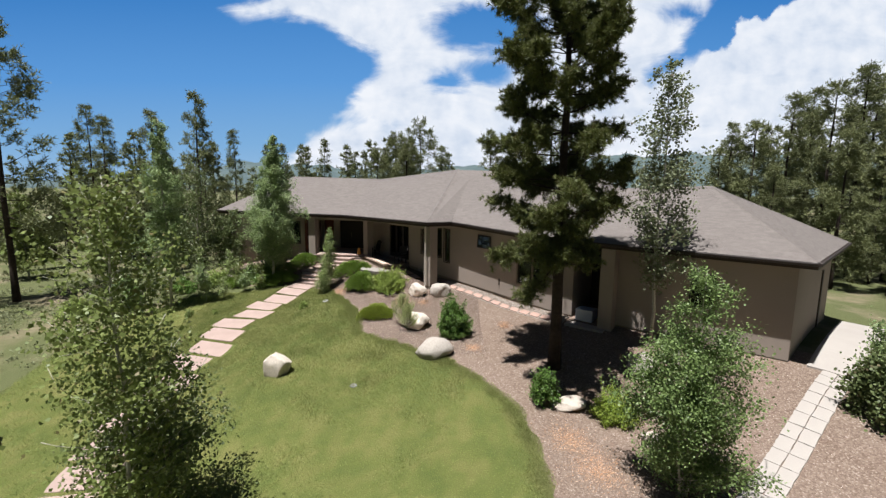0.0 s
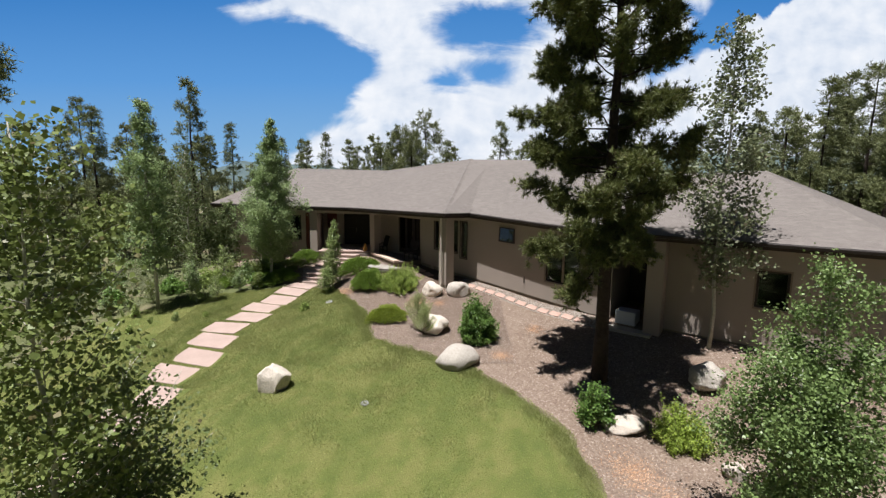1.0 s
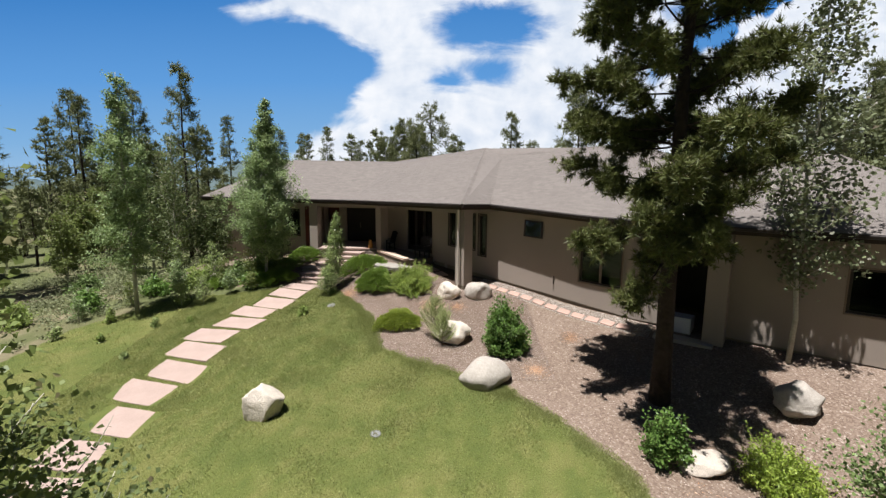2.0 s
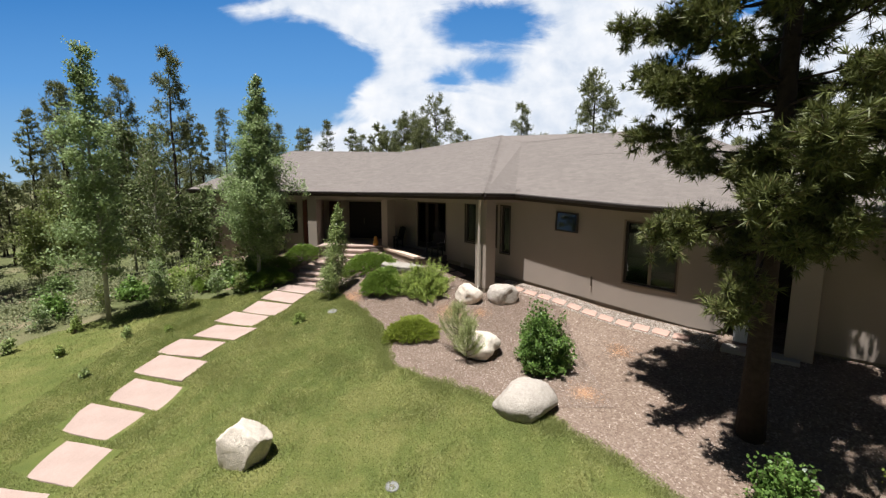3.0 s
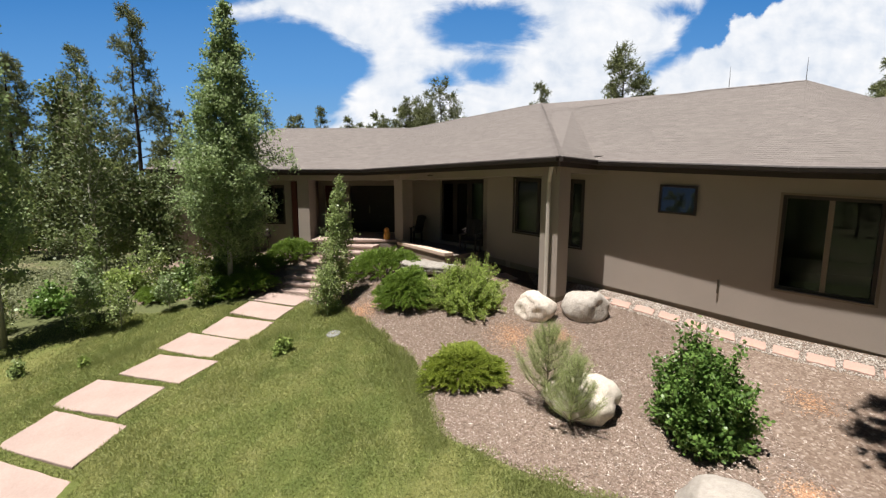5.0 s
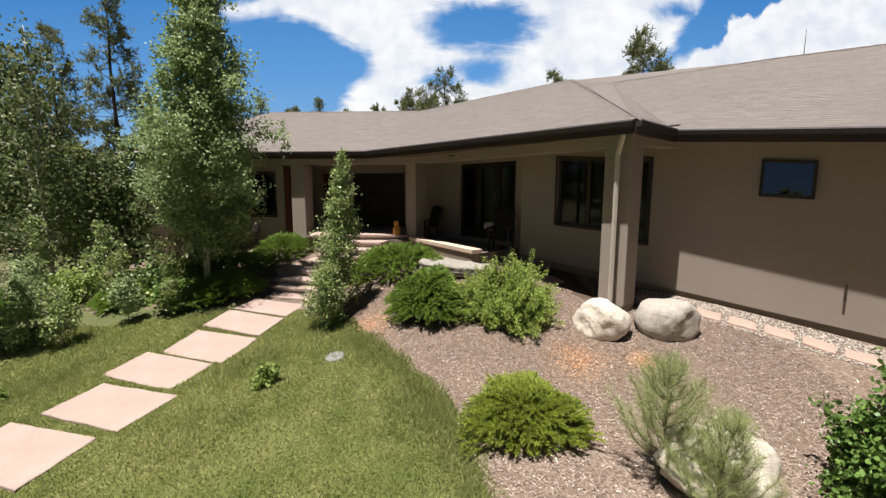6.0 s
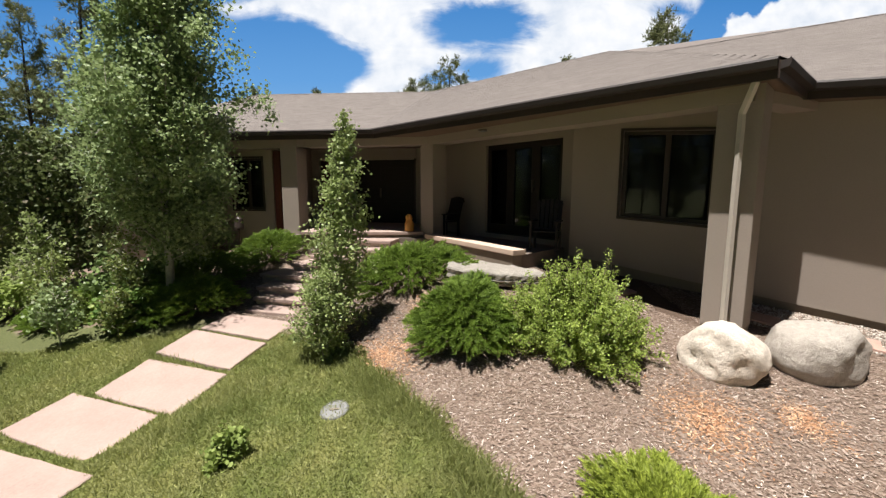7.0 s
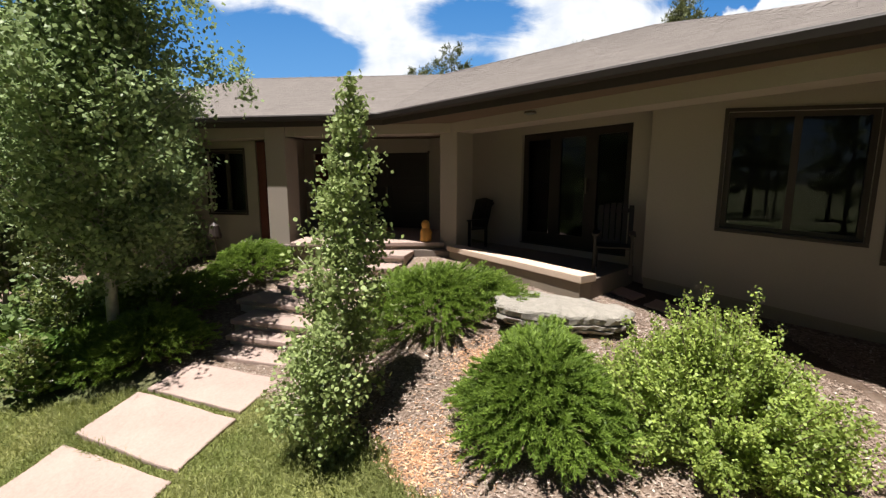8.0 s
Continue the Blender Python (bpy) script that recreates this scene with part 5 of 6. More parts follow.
aspen((-18.5, 31.0), 8.5, 2.0, 0.8, 52, 12000, 0.065, LEAF_ASPEN_DARK, 0.6, label="aspen behind the thicket", limbs=46, trunk=0.07)
aspen((-11.0, 30.2), 4.6, 1.3, 0.2, 53, 12000, 0.05, LEAF_ASPEN, 0.5, label="bushy aspen shoots before the house wall", limbs=50, trunk=0.04, stems=3)
shrub((14.0, 11.9), 0.9, 1.8, 54, 5200, 0.05, LEAF_ASPEN_DARK, "bushy grey-green shrub beside the paver walk")
shrub((16.3, 13.6), 0.9, 2.2, 55, 5200, 0.05, LEAF_ASPEN, "tall leafy shrub beside the driveway")
for k, (x, y, r, h) in enumerate([(-9.8, 25.3, 0.6, 0.7), (-11.2, 25.6, 0.5, 0.5), (-10.3, 27.3, 0.8, 0.9), (-16.5, 23.6, 0.7, 0.9),
                                   (-18.5, 22.0, 0.9, 0.9), (-19.5, 27.0, 1.0, 0.9), (-14.6, 25.4, 0.8, 0.8), (-13.0, 26.3, 0.9, 1.0), (-11.0, 26.6, 0.7, 0.9)]):
    shrub((x, y), r, h, 60 + k, 1500, 0.055, (LEAF_ROSE, LEAF_SPIREA, LEAF_YOUNG)[k % 3], "low green shrub at the lawn's far edge", "shrubs at the lawn's edge")
for k, (x, y, h) in enumerate([(-10.6, 24.8, 1.1), (-12.3, 23.7, 1.0), (-11.2, 25.5, 1.5), (-12.9, 24.7, 1.2), (-11.4, 23.9, 1.3), (-10.2, 26.1, 1.7), (-13.6, 25.6, 1.6), (-12.1, 26.2, 2.1), (-14.8, 24.0, 1.2), (-15.9, 22.4, 1.0), (-14.2, 26.6, 2.4), (-9.7, 25.0, 0.9)]):
    aspen((x, y), h, 0.2 + 0.16 * h, 0.12, 210 + k, int(420 + 420 * h), 0.034, (LEAF_ASPEN, LEAF_SAPLING, LEAF_OLIVE)[k % 3], 0.6, label="knee-high aspen shoot at the edge of the lawn", group="aspen shoots by the lawn", limbs=24, trunk=0.014, clump=0.06, name="aspen_shoot")
juniper((-11.6, 26.2), 0.9, 0.45, 75, 2000, NEEDLE_JUN, "flat green juniper among rocks")

# young aspens scattered over the wild slope
slope_tree = aspen((-20.5, 35.0), 6.0, 1.6, 0.5, 57, 5200, 0.085, LEAF_OLIVE, 0.6, label="young olive-green aspen on the wild slope", group="aspens on the slope", limbs=44, trunk=0.05, stems=2)
grow = random.Random(21)
for x, y in [(-24, 31), (-27, 36), (-23.5, 40), (-30, 42), (-19, 43), (-34, 37), (-28, 49), (-17, 50), (-37, 47), (-31.5, 33), (-13.5, 47), (-22, 53)]:
    k = grow.uniform(0.65, 1.15)
    m = pose(x, y, ground_z(x, y) - 0.05, 0, 0, grow.uniform(0, 360)) @ Matrix.Diagonal((k, k, k, 1))
    copy_thing(slope_tree, m).scale = (k, k, k)

# ---------------------------------------------------------------- far trees
FAR_KINDS = []
for k, (h, r, clear) in enumerate([(15, 2.8, 2.0), (13, 2.8, 2.5), (16, 2.3, 1.0), (11, 2.2, 0.8), (14, 3.1, 4.0)]):
    FAR_KINDS.append((h, pine((0, 300 + 9 * k, -0.9), h, r, clear, 80 + k, whorls=18, per=5, count=6, needle=0.24, width=0.022, mat=NEEDLE_FAR, trunk=0.16, twigs=18, gaps=0.26, inner=0.4, spray=0.5, wooden=False, cone=(0.75, 0.6, 0.85, 0.8, 0.5)[k],
                              label="distant dark green pine with a narrow crown", group="far pines")))
# the same pines in a coarser make for the wood beyond
WOOD_KINDS = []
for k, (h, r, clear) in enumerate([(15, 2.3, 2.0), (13, 2.6, 3.0), (14, 2.9, 4.5)]):
    WOOD_KINDS.append((h, pine((0, 360 + 9 * k, -0.9), h, r, clear, 180 + k, whorls=20, per=4, count=4, needle=0.42, width=0.055, mat=NEEDLE_FAR, trunk=0.16, twigs=6, gaps=0.22, inner=0.3, spray=0.38, wooden=False, cone=(0.75, 0.6, 0.5)[k],
                               label="distant dark green pine with a narrow crown", group="far pines")))
FAR = [(-21.6, 40.2, 16.4, 0), (-28.3, 61, 16, 2), (-16.8, 65, 15.3, 2), (-2.5, 64.7, 17.6, 4), (-6.2, 66, 16.2, 1), (-4.3, 62, 15.0, 4), (-9.4, 68, 14.0, 1), (-12.4, 66, 13.4, 0),
       (13.8, 52, 17.8, 1), (6.8, 53.7, 15.2, 0), (9.6, 56, 12.2, 3), (0.6, 70, 14.6, 3), (-20.5, 58, 13.8, 2), (19, 60, 12.4, 3), (-48.5, 61, 19.0, 0), (-33.2, 44, 15.0, 2), (-29.0, 45, 15.6, 0),
       (-25.3, 25.8, 16.5, 4), (31, 38, 16.5, 2), (33.6, 37, 17.2, 0), (37, 38, 19.0, 2), (38.7, 36, 19.6, 2), (29.4, 40, 14.2, 3), (27.6, 42, 12.0, 3), (35.2, 41, 17.5, 0),
       (41, 41, 18.5, 1), (31.5, 33, 12.5, 3), (36, 31, 13.0, 3), (28.5, 36, 10.0, 3), (33.5, 30.5, 11.0, 0), (44, 36, 18, 2), (40, 30, 15, 0), (24.0, 45, 10.5, 3), (30.5, 45, 15.0, 0), (46, 45, 18, 4)]
NEAR_FAR = len(FAR)
FAR += [(-19, 63, 14, 0), (-14.5, 70, 15, 0), (-11, 72, 15.4, 1), (-7.8, 70, 15.8, 1), (-22, 70, 15, 0), (-25.5, 66, 14.5, 0), (1.8, 66, 13.6, 0), (-5.2, 74, 16.4, 1), (-31, 58, 14, 0), (-38, 55, 14.5, 1), (22, 58, 12.5, 1), (27, 50, 11.5, 0), (32, 47, 14.0, 0), (34.5, 45, 14.5, 1), (38, 44, 16.0, 0), (40.5, 47, 16.5, 2), (43, 40, 16.5, 0), (36.5, 35, 11.0, 1), (30, 38.5, 10.5, 0), (39.5, 33, 13.0, 1), (47, 39, 17, 0), (-34, 66, 15, 0), (-42, 50, 14, 0)]
frng = random.Random(8)
for k in range(150):
    d = frng.uniform(75, 210)
    a = radians(frng.uniform(-62, 58))
    FAR.append((d * math.sin(a), d * math.cos(a), frng.uniform(7, 12.5) + d * 0.012, frng.randrange(5)))
for k in range(26):
    FAR.append((frng.uniform(-60, -30), frng.uniform(28, 75), frng.uniform(4.5, 7.5), frng.randrange(5)))
for k in range(75):
    a = radians(frng.uniform(90, 275))
    d = frng.uniform(30, 70)
    FAR.append((d * math.sin(a), 8 + d * math.cos(a), frng.uniform(12, 19), frng.randrange(5)))
for k, (x, y, h, kind) in enumerate(FAR):
    h0, pattern = FAR_KINDS[kind] if k < NEAR_FAR else WOOD_KINDS[kind % 3]
    s = h / h0
    m = pose(x, y, ground_z(x, y) - 0.4, 0, 0, frng.uniform(0, 360)) @ Matrix.Diagonal((s * frng.uniform(0.9, 1.15), s * frng.uniform(0.9, 1.15), s, 1))
    ob = copy_thing(pattern, m)
    ob.scale = m.to_scale()
for h, ob in FAR_KINDS + WOOD_KINDS:
    for o in (*ob.children_recursive, ob):
        bpy.data.objects.remove(o)

# ---------------------------------------------------------------- hills and sky
def build_hills():
    m = Nodes("forested_hills", 0.95, 0, 0.1)
    col = m.ramp(m.noise(0.02, 6, 0.7), [(0.3, (0.05, 0.075, 0.08)), (0.7, (0.1, 0.13, 0.125))])
    m.colour(col)
    us = np.linspace(-1.35, 1.35, 220)
    vv = np.interp(us, [-1.3, -1.0, -0.7, -0.45, -0.2, 0.2, 0.42, 0.68, 1.0, 1.3], [0.012, 0.014, 0.03, 0.062, 0.05, 0.06, 0.088, 0.092, 0.085, 0.07])
    vv = vv + 0.004 * np.sin(us * 37) + 0.0025 * np.sin(us * 91 + 1) + 0.0015 * np.sin(us * 230)
    rows = []
    for f, far in ((0.0, 1000), (0.45, 1250), (1.0, 1500), (0.6, 2000), (0.0, 2300)):
        rows.append(np.stack([us * far, 0 * us + far, -14 + f * (vv * 1500 + 16) + (0 if f in (0, 1) else 4) * np.sin(us * 60 + far)], -1))
    v = np.concatenate(rows)
    n = len(us)
    f = [(r * n + i, r * n + i + 1, (r + 1) * n + i + 1, (r + 1) * n + i) for r in range(4) for i in range(n - 1)]
    me = mesh_of("hills", v.tolist(), f, m.mat, True)
    tagged(new("hills", me), "low forested hills on the horizon", "hills", kind="structure")


build_hills()

CLOUD = [(380, 16), (420, 6), (500, -30), (520, -250), (1310, -250), (1265, -8), (1228, 40), (1195, 92), (1150, 128), (1240, 84), (1285, 74), (1298, 34), (1328, 16), (1352, 24), (1378, 4), (1400, -20),
         (1400, -250), (2100, -250), (2100, 345), (470, 345), (545, 240), (612, 186), (652, 128), (652, 100), (606, 74), (540, 40), (470, 30), (420, 36)]
HOLES = [(852, 48, 84, 34), (862, 126, 24, 10), (788, 142, 18, 8), (572, 214, 30, 5), (1215, 20, 20, 8)]


def build_sky():
    far, f = 2600.0, 757.0
    tilt = radians(-7.85)
    us, vs = np.linspace(-1.35, 1.35, 420), np.linspace(-0.03, 0.62, 150)
    gu, gv = np.meshgrid(us, vs)
    # picture-plane coordinates of a lens that looks along +y, tilted a little down
    depth = np.cos(tilt) + gv * np.sin(tilt)
    px = 784 + f * gu / depth
    py = 441 - f * (gv * np.cos(tilt) - np.sin(tilt)) / depth
    inn = inside(px, py, CLOUD)
    for cx, cy, a, b in HOLES:
        r = np.hypot((px - cx) / a, (py - cy) / b)
        inn = np.minimum(inn, (r - 1) * min(a, b))
    v = np.stack([gu * far, 0 * gu + far, gv * far], -1).reshape(-1, 3)
    ny, nx = gu.shape
    i = np.arange(ny * nx).reshape(ny, nx)
    fc = np.stack([i[:-1, :-1], i[:-1, 1:], i[1:, 1:], i[1:, :-1]], -1).reshape(-1, 4)
    m = Nodes("sky_with_clouds")
    me = np_mesh("sky_backdrop", v, fc, m.mat)
    att = me.attributes.new("cloud", "FLOAT", "POINT")
    att.data.foreach_set("value", (inn / 100.0).ravel().astype(np.float32))
    att = me.attributes.new("heap", "FLOAT", "POINT")
    att.data.foreach_set("value", np.clip((px - 1255 + 0.3 * py) / 30, 0, 1).ravel().astype(np.float32))
    a = m.add("ShaderNodeAttribute")
    a.attribute_name = "cloud"
    sep = m.add("ShaderNodeSeparateXYZ", Vector=m.co)
    height = m.math("DIVIDE", sep.outputs[2], far)
    blue = m.ramp(height, [(0.0, (0.38, 0.56, 0.75)), (0.1, (0.24, 0.46, 0.73)), (0.24, (0.13, 0.35, 0.71)), (0.42, (0.06, 0.235, 0.58)), (0.6, (0.035, 0.16, 0.48))])
    st = m.add("ShaderNodeMapping", Vector=m.co)
    st.inputs["Scale"].default_value = (0.0022, 0.0022, 0.0052)
    wisp = m.noise(1.0, 9, 0.62, st.outputs[0], 0.6)
    puff = m.noise(0.009, 5, 0.5)
    heap = m.add("ShaderNodeAttribute")
    heap.attribute_name = "heap"
    heap = heap.outputs["Fac"]
    veil = m.math("MULTIPLY", m.math("SUBTRACT", wisp, 0.5), m.math("MULTIPLY_ADD", heap, -0.58, 0.68))
    curl = m.math("MULTIPLY", m.math("SUBTRACT", puff, 0.5), m.math("MULTIPLY_ADD", heap, 0.3, 0.16))
    edge = m.math("ADD", m.math("ADD", a.outputs["Fac"], veil), curl)
    edge = m.math("MULTIPLY", edge, m.math("MULTIPLY_ADD", heap, 2.5, 1.0))
    mr = m.add("ShaderNodeMapRange", Value=edge)
    mr.interpolation_type = "SMOOTHSTEP"
    mr.inputs[1].default_value, mr.inputs[2].default_value = -0.07, 0.2
    white = m.ramp(m.math("ADD", m.math("MULTIPLY", wisp, 0.55), m.math("MULTIPLY", puff, 0.45)), [(0.3, (0.62, 0.7, 0.82)), (0.5, (0.86, 0.89, 0.94)), (0.62, (0.98, 0.98, 0.99))])
    col = m.mix(mr.outputs[0], blue, white)
    em = m.add("ShaderNodeEmission", Color=col, Strength=0.63)
    m.link(em.outputs[0], m.t.nodes["Material Output"].inputs["Surface"])
    tagged(new("sky_backdrop", me), "blue sky with bright white summer clouds", "sky", kind="structure")


build_sky()

# ---------------------------------------------------------------- grass, chips and wild growth
def scatter(rng, n, box_, test):
    out = []
    while sum(map(len, out)) < n:
        p = rng.uniform((box_[0], box_[1]), (box_[2], box_[3]), (n, 2))
        out.append(p[test(p[:, 0], p[:, 1])])
    return np.concatenate(out)[:n]


def build_grass():
    rng = np.random.default_rng(91)
    mat = leafy("lawn_grass", (0.1, 0.142, 0.034), (0.305, 0.33, 0.105), 0.35, 0.6, None, 1.6, 6, 0.75, (0.4, 0.375, 0.19))

    def on_lawn(x, y, over=0.05):
        edge = inside(x, y, LAWN) + 0.12 * np.sin(x * 5) * np.sin(y * 4.3)
        keep = edge > -over
        for sx, sy, turn, w, h in SLABS:
            t = radians(turn)
            dx, dy = x - sx, y - sy
            u, v = dx * math.cos(t) + dy * math.sin(t), -dx * math.sin(t) + dy * math.cos(t)
            keep &= (np.abs(u) > w / 2 - 0.01) | (np.abs(v) > h / 2 - 0.01)
        return keep

    near = scatter(rng, 230000, (-12, 12, 2, 25.2), lambda x, y: on_lawn(x, y) & (rng.uniform(0, 1, len(x)) < np.clip((y - 12) / 8, 0, 1)))
    far = scatter(rng, 110000, (-15.5, 2, 4.3, 25), on_lawn)
    # long dark tufts: along the bed's edge and in scattered spots
    spots = rng.uniform((-12, 6), (3, 24), (90, 2))
    spots = spots[on_lawn(spots[:, 0], spots[:, 1])]
    edge = scatter(rng, 170, (-6.3, 8, 4.3, 24.6), lambda x, y: (np.abs(inside(x, y, LAWN) - 0.12) < 0.14) & (inside(x, y, BED) > -0.5))
    spots = np.concatenate([spots, edge])
    pick = rng.integers(0, len(spots), 80000)
    wide = np.where(np.arange(len(spots)) < len(spots) - len(edge), rng.uniform(0.25, 0.8, len(spots)), rng.uniform(0.1, 0.25, len(spots)))
    tufts = spots[pick] + rng.normal(size=(80000, 2)) * wide[pick][:, None]
    tufts = tufts[on_lawn(tufts[:, 0], tufts[:, 1], 0.16)]
    p = np.concatenate([near, far, tufts])
    n = len(p)
    long = np.arange(n) >= len(near) + len(far)
    z = land(p[:, 0], p[:, 1])
    base = np.stack([p[:, 0], p[:, 1], z], -1)
    d = rand_units(rng, n, 1.1)
    d[:, 2] = np.abs(d[:, 2])
    tuft = 0.6 + 0.7 * np.clip(np.sin(p[:, 0] * 1.9 + 2 * np.sin(p[:, 1])) * np.sin(p[:, 1] * 1.6), 0, 1)
    ln = (rng.uniform(0.035, 0.085, n) * (0.6 + 0.4 * np.clip((p[:, 1] - 8) / 8, 0, 1)) * tuft * np.where(long, 1.7, 1.0) * (1 + 0.5 * np.clip((p[:, 1] - 20) / 3, 0, 1)))[:, None]
    s = np.cross(d, rand_units(rng, n))
    s /= np.linalg.norm(s, axis=1, keepdims=True)
    v = np.stack([base - s * 0.007, base + s * 0.007, base + d * ln], 1).reshape(-1, 3)
    blot = np.clip(1.25 - 1.5 * mottle(p[:, 0], p[:, 1]), 0, 1)
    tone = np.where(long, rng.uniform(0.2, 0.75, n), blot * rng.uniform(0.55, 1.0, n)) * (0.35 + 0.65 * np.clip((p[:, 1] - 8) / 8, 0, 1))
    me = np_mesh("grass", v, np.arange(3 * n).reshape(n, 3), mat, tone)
    tagged(new("grass", me), "short green lawn grass with yellowish patches", "grass", kind="stuff")


build_grass()


def build_chips():
    rng = np.random.default_rng(92)
    m = Nodes("wood_chips", 0.85, 0, 0.2)
    col = m.ramp(m.island(), [(0.0, (0.19, 0.132, 0.1)), (0.4, (0.255, 0.19, 0.148)), (0.8, (0.32, 0.247, 0.198)), (0.94, (0.41, 0.333, 0.275)), (1.0, (0.72, 0.65, 0.57))])
    att = m.add("ShaderNodeAttribute")
    att.attribute_name = "fresh"
    m.colour(m.mix(att.outputs["Fac"], col, m.ramp(m.island(), [(0.0, (0.28, 0.135, 0.07)), (0.6, (0.48, 0.275, 0.15)), (1.0, (0.66, 0.47, 0.32))])))

    def in_bed(x, y):
        k = (inside(x, y, BED) > 0) & (inside(x, y, LAWN) < 0.05)
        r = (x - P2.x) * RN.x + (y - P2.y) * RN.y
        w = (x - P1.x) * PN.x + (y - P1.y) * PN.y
        # no chips on the bare strip whose colour carries the eave's shade
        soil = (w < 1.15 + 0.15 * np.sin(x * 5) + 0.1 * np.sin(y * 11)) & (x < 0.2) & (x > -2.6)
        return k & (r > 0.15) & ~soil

    p = np.concatenate([scatter(rng, 150000, (-7.5, 17, 3, 27), in_bed), scatter(rng, 17000, (-1, 9, 14, 24), in_bed)])
    spots = [(-4.6, 23.2, 0.45), (-2.9, 25.0, 0.4), (-0.9, 21.7, 0.45), (0.15, 21.65, 0.28), (4.1, 19.5, 0.4), (5.2, 12.3, 0.8), (5.6, 11.0, 0.9), (-3.9, 24.3, 0.35), (-6.0, 23.8, 0.3), (2.5, 17.6, 0.3)]
    heap = np.concatenate([rng.normal((x, y), r * 0.55, (int(2600 * r), 2)) for x, y, r in spots])
    p = np.concatenate([p, heap[in_bed(heap[:, 0], heap[:, 1])]])
    n = len(p)
    base = np.stack([p[:, 0], p[:, 1], land(p[:, 0], p[:, 1]) + rng.uniform(0.006, 0.018, n)], -1)
    nrm = rand_units(rng, n, 6.0)
    a = np.cross(nrm, rand_units(rng, n))
    a /= np.linalg.norm(a, axis=1, keepdims=True)
    b = np.cross(nrm, a)
    la, lb = rng.uniform(0.012, 0.038, (n, 1)) * rng.choice([0.7, 1.0, 1.9], (n, 1), p=[0.5, 0.38, 0.12]), rng.uniform(0.004, 0.011, (n, 1))
    v = np.stack([base + a * la, base + b * lb, base - a * la * 0.9, base - b * lb], 1).reshape(-1, 3)
    me = np_mesh("wood_chips", v, np.arange(4 * n).reshape(n, 4), m.mat)
    fresh = np.zeros(n)
    for x, y, r in spots:
        fresh = np.maximum(fresh, np.exp(-(((p[:, 0] - x) ** 2 + (p[:, 1] - y) ** 2) / r ** 2)))
    fresh = (rng.uniform(0, 1, n) < fresh * 0.95).astype(np.float32)
    at = me.attributes.new("fresh", "FLOAT", "POINT")
    at.data.foreach_set("value", np.repeat(fresh, 4))
    tagged(new("wood_chips", me), "grey-brown wood chip mulch with orange fresh chips", "mulch", kind="stuff")


build_chips()


def build_gravel():
    """Loose pale gravel between the house wall and its row of stones."""
    rng = np.random.default_rng(94)
    n = 9000
    s, out = rng.uniform(-0.6, 6.8, n), rng.uniform(0.04, 0.98, n)
    x, y = P2.x + RD.x * s + RN.x * out, P2.y + RD.y * s + RN.y * out
    c = np.stack([x, y, land(x, y) + rng.uniform(0.0, 0.018, n)], -1)
    r = rng.uniform(0.01, 0.026, (n, 1))
    a = rand_units(rng, n)
    b = np.cross(a, rand_units(rng, n))
    b /= np.linalg.norm(b, axis=1, keepdims=True)
    k = np.cross(a, b)
    v = np.stack([c + a * r, c + b * r, c + k * r * 0.7, c - a * r, c - b * r, c - k * r * 0.7], 1).reshape(-1, 3)
    f = np.array([(0, 1, 2), (1, 3, 2), (3, 4, 2), (4, 0, 2), (1, 0, 5), (3, 1, 5), (4, 3, 5), (0, 4, 5)])
    f = (np.arange(n)[:, None, None] * 6 + f).reshape(-1, 3)
    m = Nodes("gravel", 0.9, 0, 0.2)
    m.colour(m.ramp(m.island(), [(0.0, (0.2, 0.17, 0.14)), (0.5, (0.38, 0.33, 0.28)), (1.0, (0.55, 0.5, 0.44))]))
    tagged(new("gravel", np_mesh("gravel", v, f, m.mat)), "loose pale gravel along the house wall", "gravel", kind="stuff")


build_gravel()


def build_wild():
    rng = np.random.default_rng(93)

    def wild(x, y):
        return (inside(x, y, LAWN) < -0.3) & (inside(x, y, BED) < -0.2) & (np.sin(x * 0.6) * np.sin(y * 0.5 + 1) + rng.uniform(-0.6, 0.6, len(x)) > 0)

    p = np.concatenate([scatter(rng, 700, (-34, 8, -10, 50), wild), scatter(rng, 900, (-26, 19, -11, 42), wild)])
    c = np.repeat(np.stack([p[:, 0], p[:, 1], land(p[:, 0], p[:, 1])], -1), 30, 0)
    size = np.repeat(rng.uniform(0.15, 0.55, len(p)), 30)[:, None]
    o = rng.normal(size=c.shape) * size * np.array([0.5, 0.5, 0.45])
    o[:, 2] = np.abs(o[:, 2])
    me = np_mesh("wild_plants", *leaf_cloud(rng, c + o, 0.055, 0.6, 0.5), WEED)
    tagged(new("wild_plants", me), "grey-green sagebrush and weeds on sandy ground", "wild plants", kind="stuff")


build_wild()


# ---------------------------------------------------------------- small things
def lathe(profile, sides=18, wob=0.0, seed=0):
    """A turned body from (radius, height) pairs."""
    rng = np.random.default_rng(seed)
    vs, fs = [], []
    for r, z in profile:
        for k in range(sides):
            a = 2 * math.pi * k / sides
            rr = r * (1 + wob * math.sin(3 * a + z * 9) + (rng.uniform(-wob, wob) if wob else 0))
            vs.append((rr * math.cos(a), rr * math.sin(a), z))
    n = len(profile)
    for i in range(n - 1):
        for k in range(sides):
            q = (k + 1) % sides
            fs.append((i * sides + k, i * sides + q, (i + 1) * sides + q, (i + 1) * sides + k))
    fs += [tuple(range(sides - 1, -1, -1)), tuple((n - 1) * sides + k for k in range(sides))]
    return vs, fs


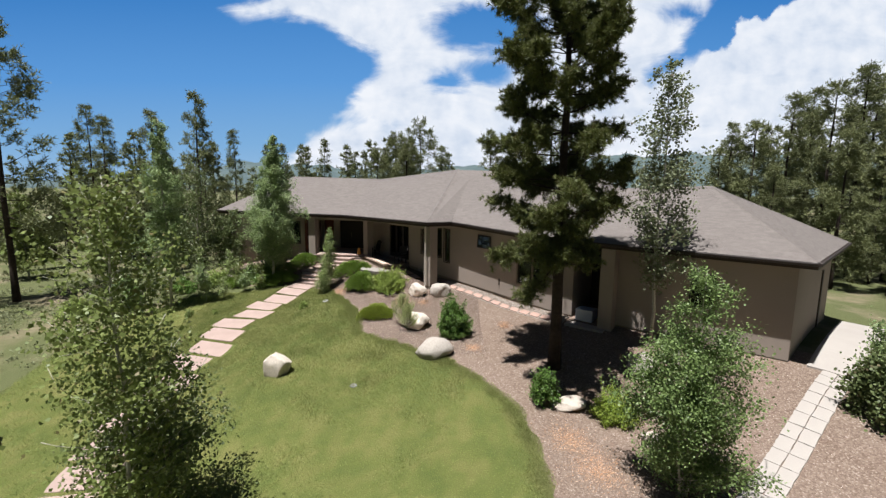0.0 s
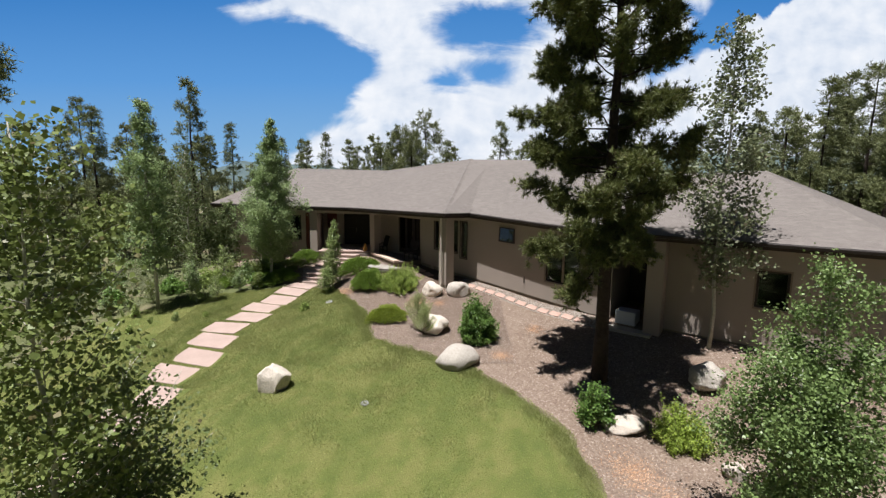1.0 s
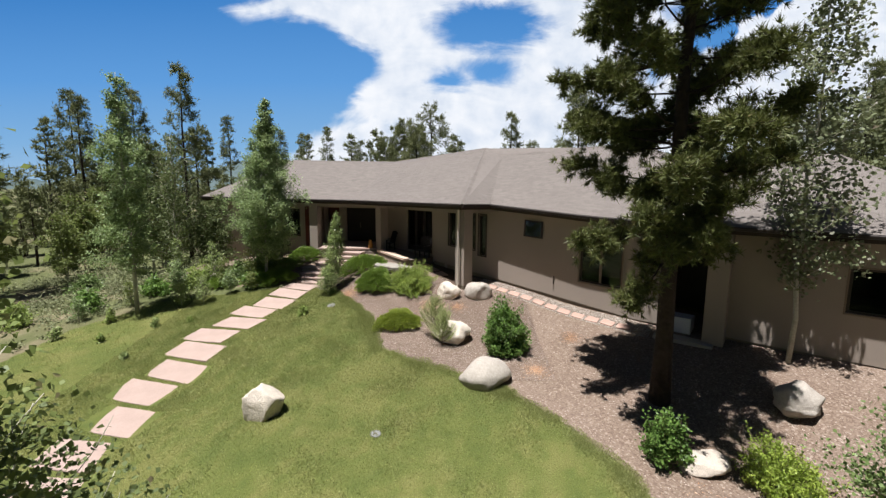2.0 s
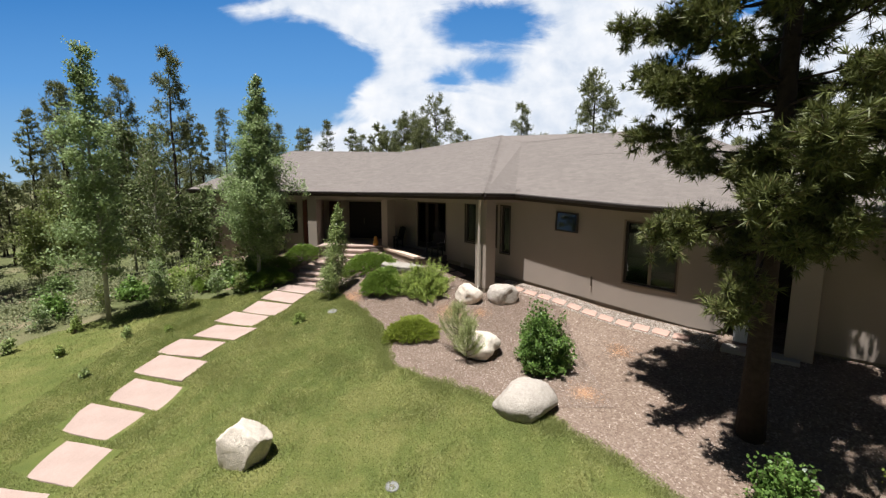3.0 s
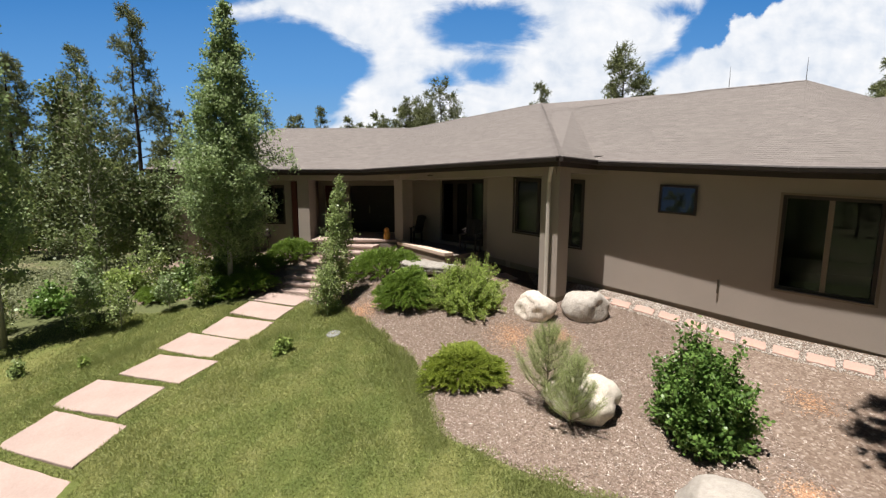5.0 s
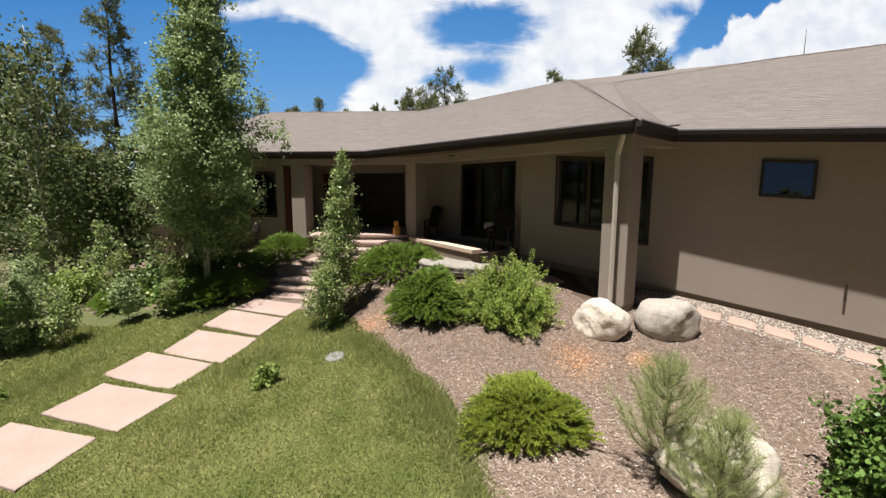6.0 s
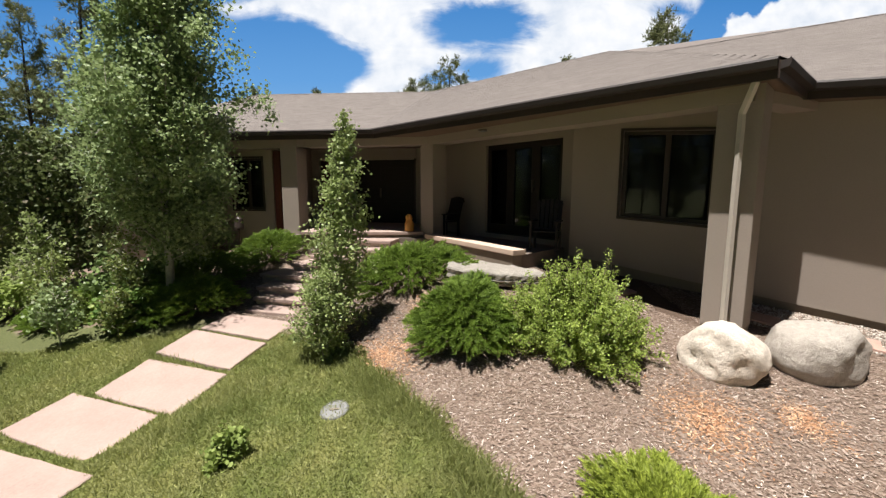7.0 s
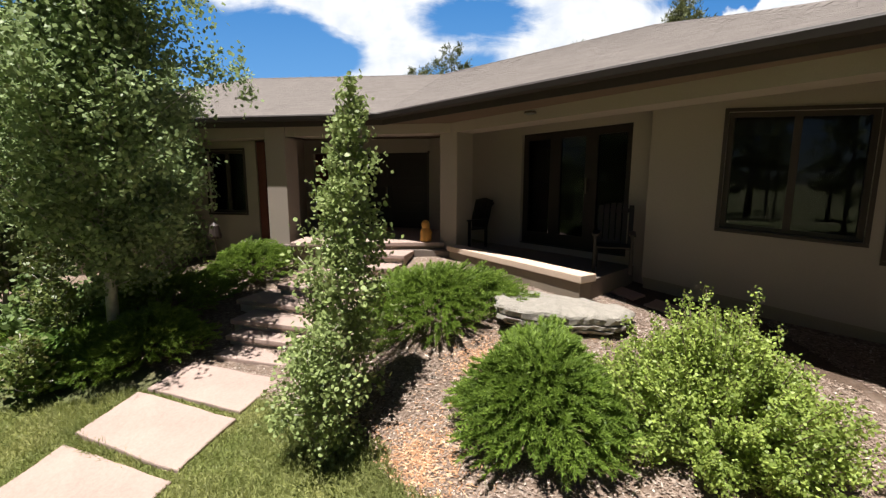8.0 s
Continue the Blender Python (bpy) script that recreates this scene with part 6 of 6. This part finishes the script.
carving = part("carved_figure", lathe([(0.11, 0.0), (0.13, 0.03), (0.125, 0.12), (0.13, 0.2), (0.1, 0.27), (0.075, 0.3), (0.095, 0.34), (0.09, 0.4), (0.055, 0.45), (0.01, 0.47)], 14, 0.05, 2), CARVED, None, smooth=True)
carving.location = (-4.62, 28.98, 2.085)
tagged(carving, "yellow carved wooden figure on the porch landing", "carving")

for (x, y, r), lab in (((-5.08, 22.2, 0.175), "grey utility lid set flush in the lawn"), ((-2.0, 14.55, 0.13), "small pale utility lid in the lawn")):
    lid = part("utility_lid", lathe([(r, -0.05), (r, 0.035), (r * 0.93, 0.05), (r * 0.9, 0.05), (r * 0.88, 0.042), (0.01, 0.044)], 20), GREY_PLASTIC)
    lid.location = (x, y, ground_z(x, y) - 0.025)
    lid.rotation_euler = (math.atan(ground_z(x, y + 0.5) - ground_z(x, y - 0.5)), -math.atan(ground_z(x + 0.5, y) - ground_z(x - 0.5, y)), 0)
    tagged(lid, lab, "lid")
    part("lid_slot", one_box((-r * 0.3, -0.015, 0.04), (r * 0.3, 0.015, 0.052)), STUCCO_DARK, lid)


def porch_chair(at, turn, mat, label):
    """A slatted porch chair."""
    th = thing("porch_chair", at, label, "chair", turn=turn)
    for sx in (-0.27, 0.27):
        for sy in (-0.25, 0.25):
            part("leg", one_box((sx - 0.025, sy - 0.025, 0), (sx + 0.025, sy + 0.025, 0.4 if sy < 0 else 0.42), None, 0.006), mat, th)
        part("armrest", one_box((sx - 0.05, -0.32, 0.6), (sx + 0.05, 0.28, 0.63), None, 0.008), mat, th)
        part("arm_post", one_box((sx - 0.02, -0.27, 0.4), (sx + 0.02, -0.22, 0.6)), mat, th)
    for k in range(5):
        part("seat_slat", one_box((-0.27, -0.28 + k * 0.11, 0.4), (0.27, -0.19 + k * 0.11, 0.425), None, 0.006), mat, th)
    for k in range(6):
        x = -0.24 + k * 0.096
        m = Matrix.Translation((x, 0.26, 0.4)) @ Matrix.Rotation(-0.28, 4, "X")
        part("back_slat", one_box((-0.038, -0.012, 0), (0.038, 0.012, 0.72 - 0.02 * abs(k - 2.5)), m, 0.006), mat, th)
    m = Matrix.Translation((0, 0.275, 0.4)) @ Matrix.Rotation(-0.28, 4, "X")
    part("back_rail", one_box((-0.28, 0.0, 0.55), (0.28, 0.035, 0.62), m, 0.006), mat, th)
    return th


q = pw((4.6, 0.75, 0))
porch_chair((q.x, q.y, 1.93), math.atan2(PN.y, PN.x) + math.pi / 2, DARKWOOD, "dark wooden slatted armchair against the porch wall")
q = pw((1.1, 0.75, 0))
porch_chair((q.x, q.y, 1.93), math.atan2(PN.y, PN.x) + math.pi / 2 + 0.5, DARKWOOD, "dark slatted armchair beside the patio doors")

# round porch lamp flush in the soffit, and a lantern by the left window
q = pw((2.2, 1.6, 0))
can = part("ceiling_lamp", lathe([(0.1, 0.0), (0.1, 0.03), (0.07, 0.04)], 16), BRONZE)
can.location = (q.x, q.y, 4.46)
tagged(can, "small bronze can light under the porch soffit", "lamp")
part("lens", lathe([(0.06, -0.012), (0.065, 0.0)], 16), GREY_PLASTIC, can)
post = thing("path_lamp", tuple(lw((6.0, 0.1, 0)).xy) + (ground_z(*lw((6.0, 0.1, 0)).xy),), "dark metal path lamp before the house wall", "lamp")
part("pole", tube([(0, 0, 0), (0, 0, 0.62)], [0.02, 0.02], 8), BRONZE, post)
part("shade", lathe([(0.13, 0.6), (0.14, 0.66), (0.1, 0.9), (0.03, 0.98)], 12), FRAME, post)

# seedlings and tufts scattered in the lawn beyond the slabs
for k, (x, y, r, h) in enumerate([(-12.1, 21.6, 0.22, 0.35), (-13.3, 20.3, 0.2, 0.3), (-11.6, 19.2, 0.16, 0.22), (-14.4, 22.2, 0.25, 0.6), (-15.3, 20.6, 0.3, 0.5), (-10.9, 22.0, 0.14, 0.22)]):
    shrub((x, y), r, h, 120 + k, 380, 0.035, (LEAF_SAPLING, LEAF_SPIREA)[k % 2], "small leafy seedling in the long grass", "seedlings in the grass", name="seedling", category="plant")
